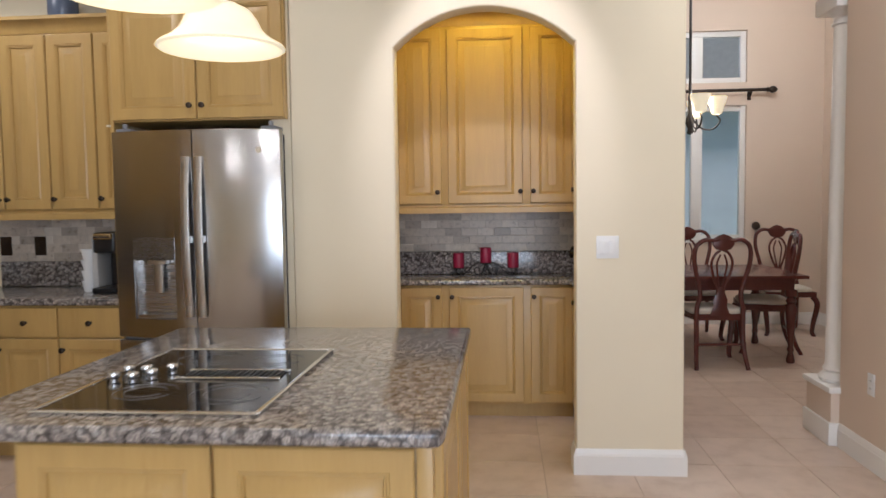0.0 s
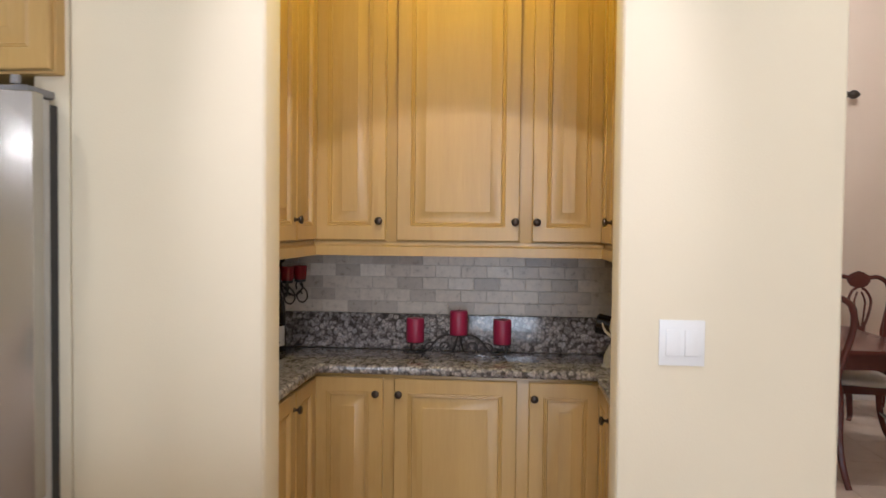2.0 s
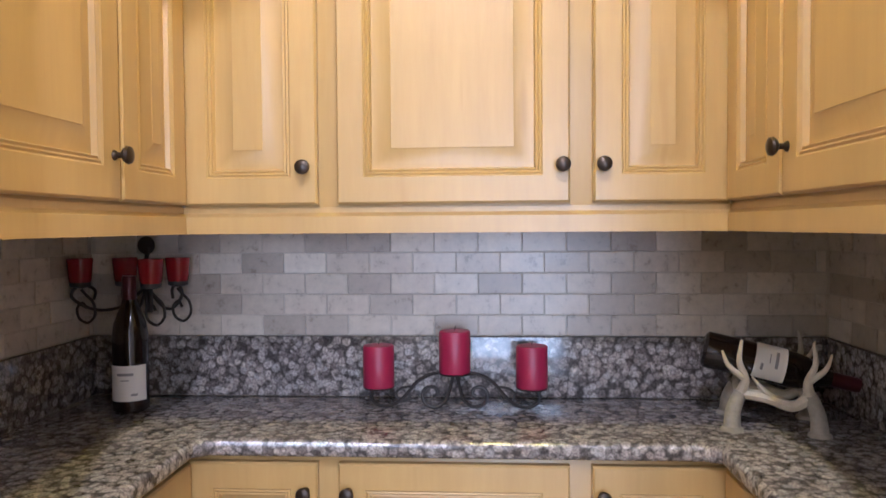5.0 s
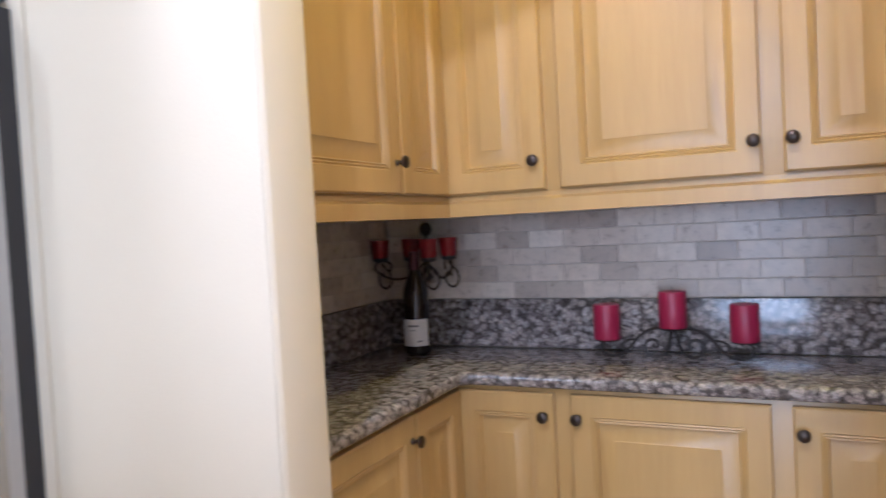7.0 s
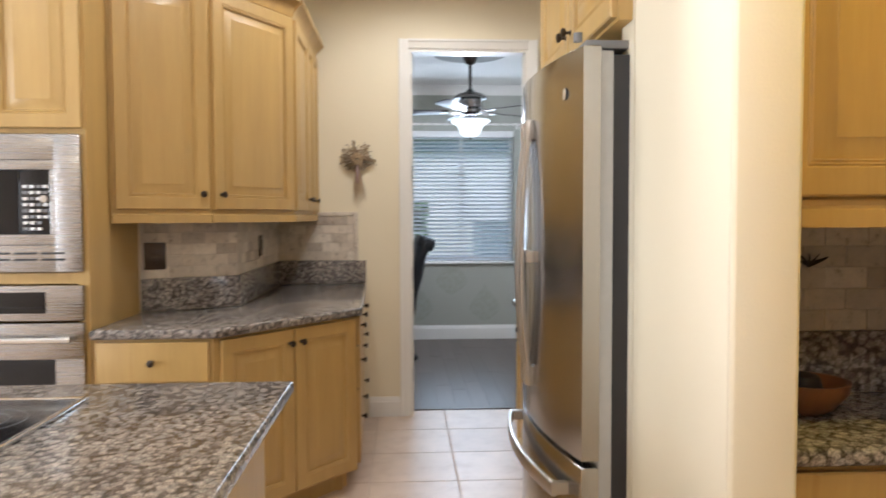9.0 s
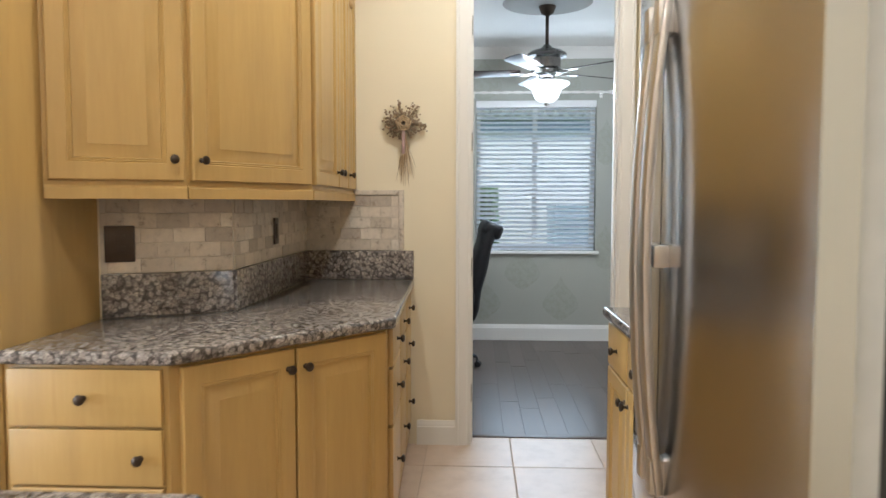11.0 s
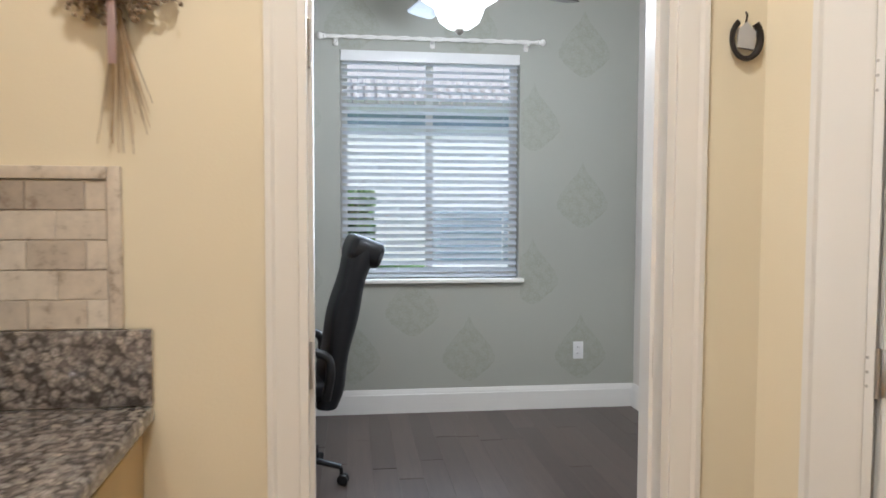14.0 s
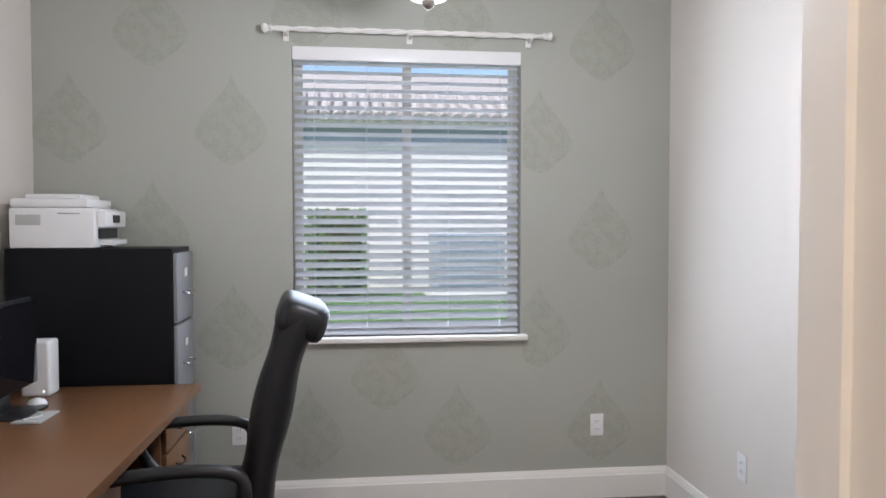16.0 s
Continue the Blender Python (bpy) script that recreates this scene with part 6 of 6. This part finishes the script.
c1 = dining_chair((2.04, 6.42, 0), 2)
copy_thing(c1, pose(1.36, 6.44, 0, 0, 0, -3))
copy_thing(c1, pose(2.66, 7.0, 0, 0, 0, 80))
copy_thing(c1, pose(3.19, 7.88, 0, 0, 0, 176))
copy_thing(c1, pose(2.2, 7.62, 0, 0, 0, 180))
cl = thing("chandelier", "iron chandelier with white glass bell shades", "chandelier", (1.98, 6.95, 0))
part("stem", lathe(B(), [(0, 2.0), (0.03, 2.02), (0.02, 2.06), (0.045, 2.12), (0.02, 2.2), (0.012, 2.5), (0.012, DCEIL)], 16), M_IRON, cl)
for k in range(5):
    a = radians(72 * k - 10)
    c, s_ = math.cos(a), math.sin(a)
    pts = smoothed([(0.02 * c, 0.02 * s_, 2.15), (0.10 * c, 0.10 * s_, 2.06), (0.2 * c, 0.2 * s_, 2.05), (0.26 * c, 0.26 * s_, 2.12), (0.23 * c, 0.23 * s_, 2.17)], 5)
    part("arm", tube(B(), pts, 0.008, 8), M_IRON, cl)
    g = part("shade", lathe(B(), [(0.025, 2.18), (0.045, 2.19), (0.06, 2.25), (0.085, 2.31), (0.09, 2.34), (0.082, 2.32), (0.055, 2.25), (0.03, 2.19)], 20, (0.23 * c, 0.23 * s_, 0)), M_SHADE, cl, "white glass bell shade, lit")
    g.visible_shadow = False
rod = thing("curtain_rod", "dark bronze curtain rod with carved finial", "curtain rod", (0, DBY - 0.09, 2.60))
part("bar", tube(B(), [(1.2, 0, 0), (3.14, 0, 0)], 0.018, 12), M_BRONZE, rod)
part("finial", lathe(B(), [(0.018, 0), (0.03, 0.01), (0.02, 0.025), (0.038, 0.05), (0.036, 0.08), (0.015, 0.11), (0, 0.12)], 16, (3.14, 0, 0), Matrix.Rotation(radians(90), 4, "Y")), M_BRONZE, rod)
for x in (1.35, 2.98):
    bm = tube(B(), [(x, 0.088, -0.05), (x, 0.03, -0.05), (x, 0, -0.015)], 0.012, 8)
    box(bm, x - 0.02, x + 0.02, 0.075, 0.089, -0.1, 0.0, 0.004)
    part("bracket", bm, M_BRONZE, rod)
hb = thing("curtain_holdback", "dark bronze curtain holdback on wall", "holdback", (3.05, DBY - 0.001, 1.11))
part("post", tube(B(), [(0, 0, 0), (0, -0.07, 0)], 0.009, 8), M_BRONZE, hb)
part("disc", lathe(B(), [(0, 0.012), (0.03, 0.01), (0.045, 0.004), (0.045, 0), (0, 0)], 20, (0, -0.068, 0), Matrix.Rotation(radians(90), 4, "X")), M_BRONZE, hb)

# ---- outside ----
fixed("ground", box(B(), -400, 400, -400, 400, -0.5, -0.25), M_GRASS, "green lawn", "ground")
tagged(fixed("ground_bank", box(B(), -40, -11, -25, 30, -0.3, 0.2, 0.05), M_GRASS, "green lawn bank beside the house", "lawn"))
nh = thing("neighbour_house", "white stucco house with tiled eaves next door", "house", (-17.5, 2, 0))
part("wall", box(B(), -6, 0, -4, 9, -0.25, 3.3), M_STUCCO, nh)
part("soffit", box(B(), -6.5, 0.3, -4.5, 9.5, 3.31, 3.42), M_TRIM, nh)
bm = B()
prism(bm, [(0.35, 3.43), (-3, 5.0), (-6.8, 3.43)], -4.6, 9.6, "y")
rf = part("roof", bm, M_ROOF, nh)
for i in range(44):
    y = -3 + i * 0.25
    part("roof_tile", tube(B(), [(0.42, y, 3.46), (-0.9, y, 4.08)], 0.11, 8), M_ROOF, rf)
part("wall_band", box(B(), 0.001, 0.08, -4, 9, 3.02, 3.30), M_ACU, nh)
ac = thing("air_conditioner", "grey blue outdoor air conditioner unit", "air conditioner", (-16.0, 5.5, 0.2), 4)
part("pad", box(B(), -0.55, 0.55, -0.7, 0.7, 0, 0.1, 0.01), M_STUCCO, ac)
part("case", box(B(), -0.5, 0.5, -0.58, 0.58, 0.1, 1.03, 0.03), M_ACU, ac)
part("top_grille", box(B(), -0.51, 0.51, -0.59, 0.59, 1.031, 1.08, 0.01), M_ACU, ac)
for i in range(16):
    part("louvre", box(B(), 0.501, 0.512, -0.54, 0.54, 0.16 + i * 0.053, 0.183 + i * 0.053), M_ACU, ac)
ac2 = copy_thing(ac, pose(-16.3, 7.0, 0.2, 0, 0, 4))
hg = thing("hedge", "trimmed green garden hedge", "hedge", (-15.8, 3.35, 0.2))
rnd = random.Random(9)
bm = B()
for i in range(2600):
    p = Vector((rnd.uniform(-0.35, 0.35), rnd.uniform(-0.62, 0.42), rnd.uniform(0.0, 1.5)))
    if max(abs(p.x) / 0.35, abs(p.y + 0.1) / 0.52, p.z / 1.5) < 0.72:
        continue
    d = Vector((rnd.uniform(-1, 1), rnd.uniform(-1, 1), rnd.uniform(-0.4, 1))).normalized()
    s1 = d.orthogonal().normalized() * rnd.uniform(0.02, 0.045)
    bm.faces.new([bm.verts.new(q) for q in (p - s1, p + d * 0.06, p + s1, p - d * 0.03)])
part("foliage", bm, M_HEDGE, hg, "", 0)
part("branches", box(B(), -0.25, 0.25, -0.5, 0.3, 0, 1.3, 0.05), plain("hedge_core", (0.02, 0.035, 0.012), 0.9), hg)
fe = thing("garden_wall", "grey house wall beyond the dining window", "house", (2.5, 14.5, -0.25))
part("wall", box(B(), -0.6, 6, 0, 4, 0, 3.6), plain("grey_stucco", (0.68, 0.70, 0.72), 0.85, 0, 0.1, 3), fe)
part("roof", prism(B(), [(-1.3, 3.6), (7, 3.6), (3, 6.5)], -0.5, 4.5, "y"), M_ROOF, fe)

# ---- pieces: splash tiles, floor tiles, planks ----
tile_mesh = {}


def tile_data(kind, w, d, h, mat, bevel):
    key = (kind, round(w, 3), round(d, 3), round(h, 3))
    if key not in tile_mesh:
        bm = B()
        z = 0.0
        q = [(0, 0), (w, 0), (w, h), (0, h)]
        c = bevel
        a = [bm.verts.new((x, 0, y)) for x, y in q]
        b = [bm.verts.new((x, -d + c * 0.6, y)) for x, y in q]
        e_ = [bm.verts.new((x, -d, y)) for x, y in ((c, c), (w - c, c), (w - c, h - c), (c, h - c))]
        for r0, r1 in ((a, b), (b, e_)):
            for i in range(4):
                bm.faces.new((r0[i], r0[(i + 1) % 4], r1[(i + 1) % 4], r1[i]))
        bm.faces.new(e_)
        bmesh.ops.recalc_face_normals(bm, faces=bm.faces[:])
        me = bpy.data.meshes.new(kind)
        bm.to_mesh(me)
        bm.free()
        me.materials.append(mat)
        tile_mesh[key] = me
    return tile_mesh[key]


rnd = random.Random(3)
for wall, m, length, z0, z1, w_, h_ in TILES:
    rows_n = max(1, round((z1 - z0) / h_))
    hh = (z1 - z0) / rows_n
    for r in range(rows_n):
        x = -w_ * (0.5 if r % 2 else 0.0) + 0.02
        while x < length - 0.004:
            xa, xb = max(x, 0.001), min(x + w_, length - 0.001)
            if xb - xa > 0.012:
                d = rnd.choice((0.0036, 0.0042, 0.005))
                ob = new("tile", tile_data("tile", xb - xa - 0.002, d, hh - 0.002, M_TRAV, 0.0016))
                ob.parent = wall
                ob.matrix_basis = m @ pose(xa + 0.001, -0.0055, z0 + r * hh + 0.001, rnd.uniform(-0.5, 0.5), 0, rnd.uniform(-0.5, 0.5))
            x += w_
FLOOR = bpy.data.objects["floor"]
P, GX, GY = 0.455, 0.01, 3.94
near, far = [], []
for i in range(-9, 9):
    for j in range(-16, 11):
        x, y = GX + i * P, GY + j * P
        if x + P < -4.09 or x > 4.0 or y > 8.5:
            continue
        (near if (2.1 < y < 6.4 and x < 2.4) else far).append((x, y))
for k, (x, y) in enumerate(near):
    w1 = P - 0.006
    x0 = max(x, -4.098)
    ob = new("floor_tile", tile_data("floor_tile", x + P - x0 - 0.006, 0.008, w1, M_FTILE, 0.002))
    ob.parent = FLOOR
    ob.matrix_basis = pose(x0 + 0.003, y + 0.003, -0.0078 + rnd.uniform(0, 0.0006), -90, 0, 0)
bm = B()
for x, y in far:
    x0 = max(x, -4.098)
    box(bm, x0 + 0.003, x + P - 0.003, y + 0.003, y + P - 0.003, -0.0045, 0.0)
rest = part("floor_tile_rest", bm, M_FTILE, FLOOR, "", 0)
tagged(rest, "", "", "", "stuff")
OFL = bpy.data.objects["floor_office"]
y, k = OY0, 0
while y < OY1:
    x = OX + rnd.uniform(-0.9, 0)
    while x < -4.13:
        xa, xb = max(x, OX), min(x + 1.2, -4.126)
        if xb - xa > 0.02:
            ob = new("floor_plank", tile_data("floor_plank", round(xb - xa, 2) - 0.002, 0.006, min(0.125, OY1 - y) - 0.0008, M_PLANK, 0.0006))
            ob.parent = OFL
            ob.matrix_basis = pose(xa + 0.001, y + 0.001, -0.0055, -90, 0, 0)
        x += 1.2
    y += 0.125
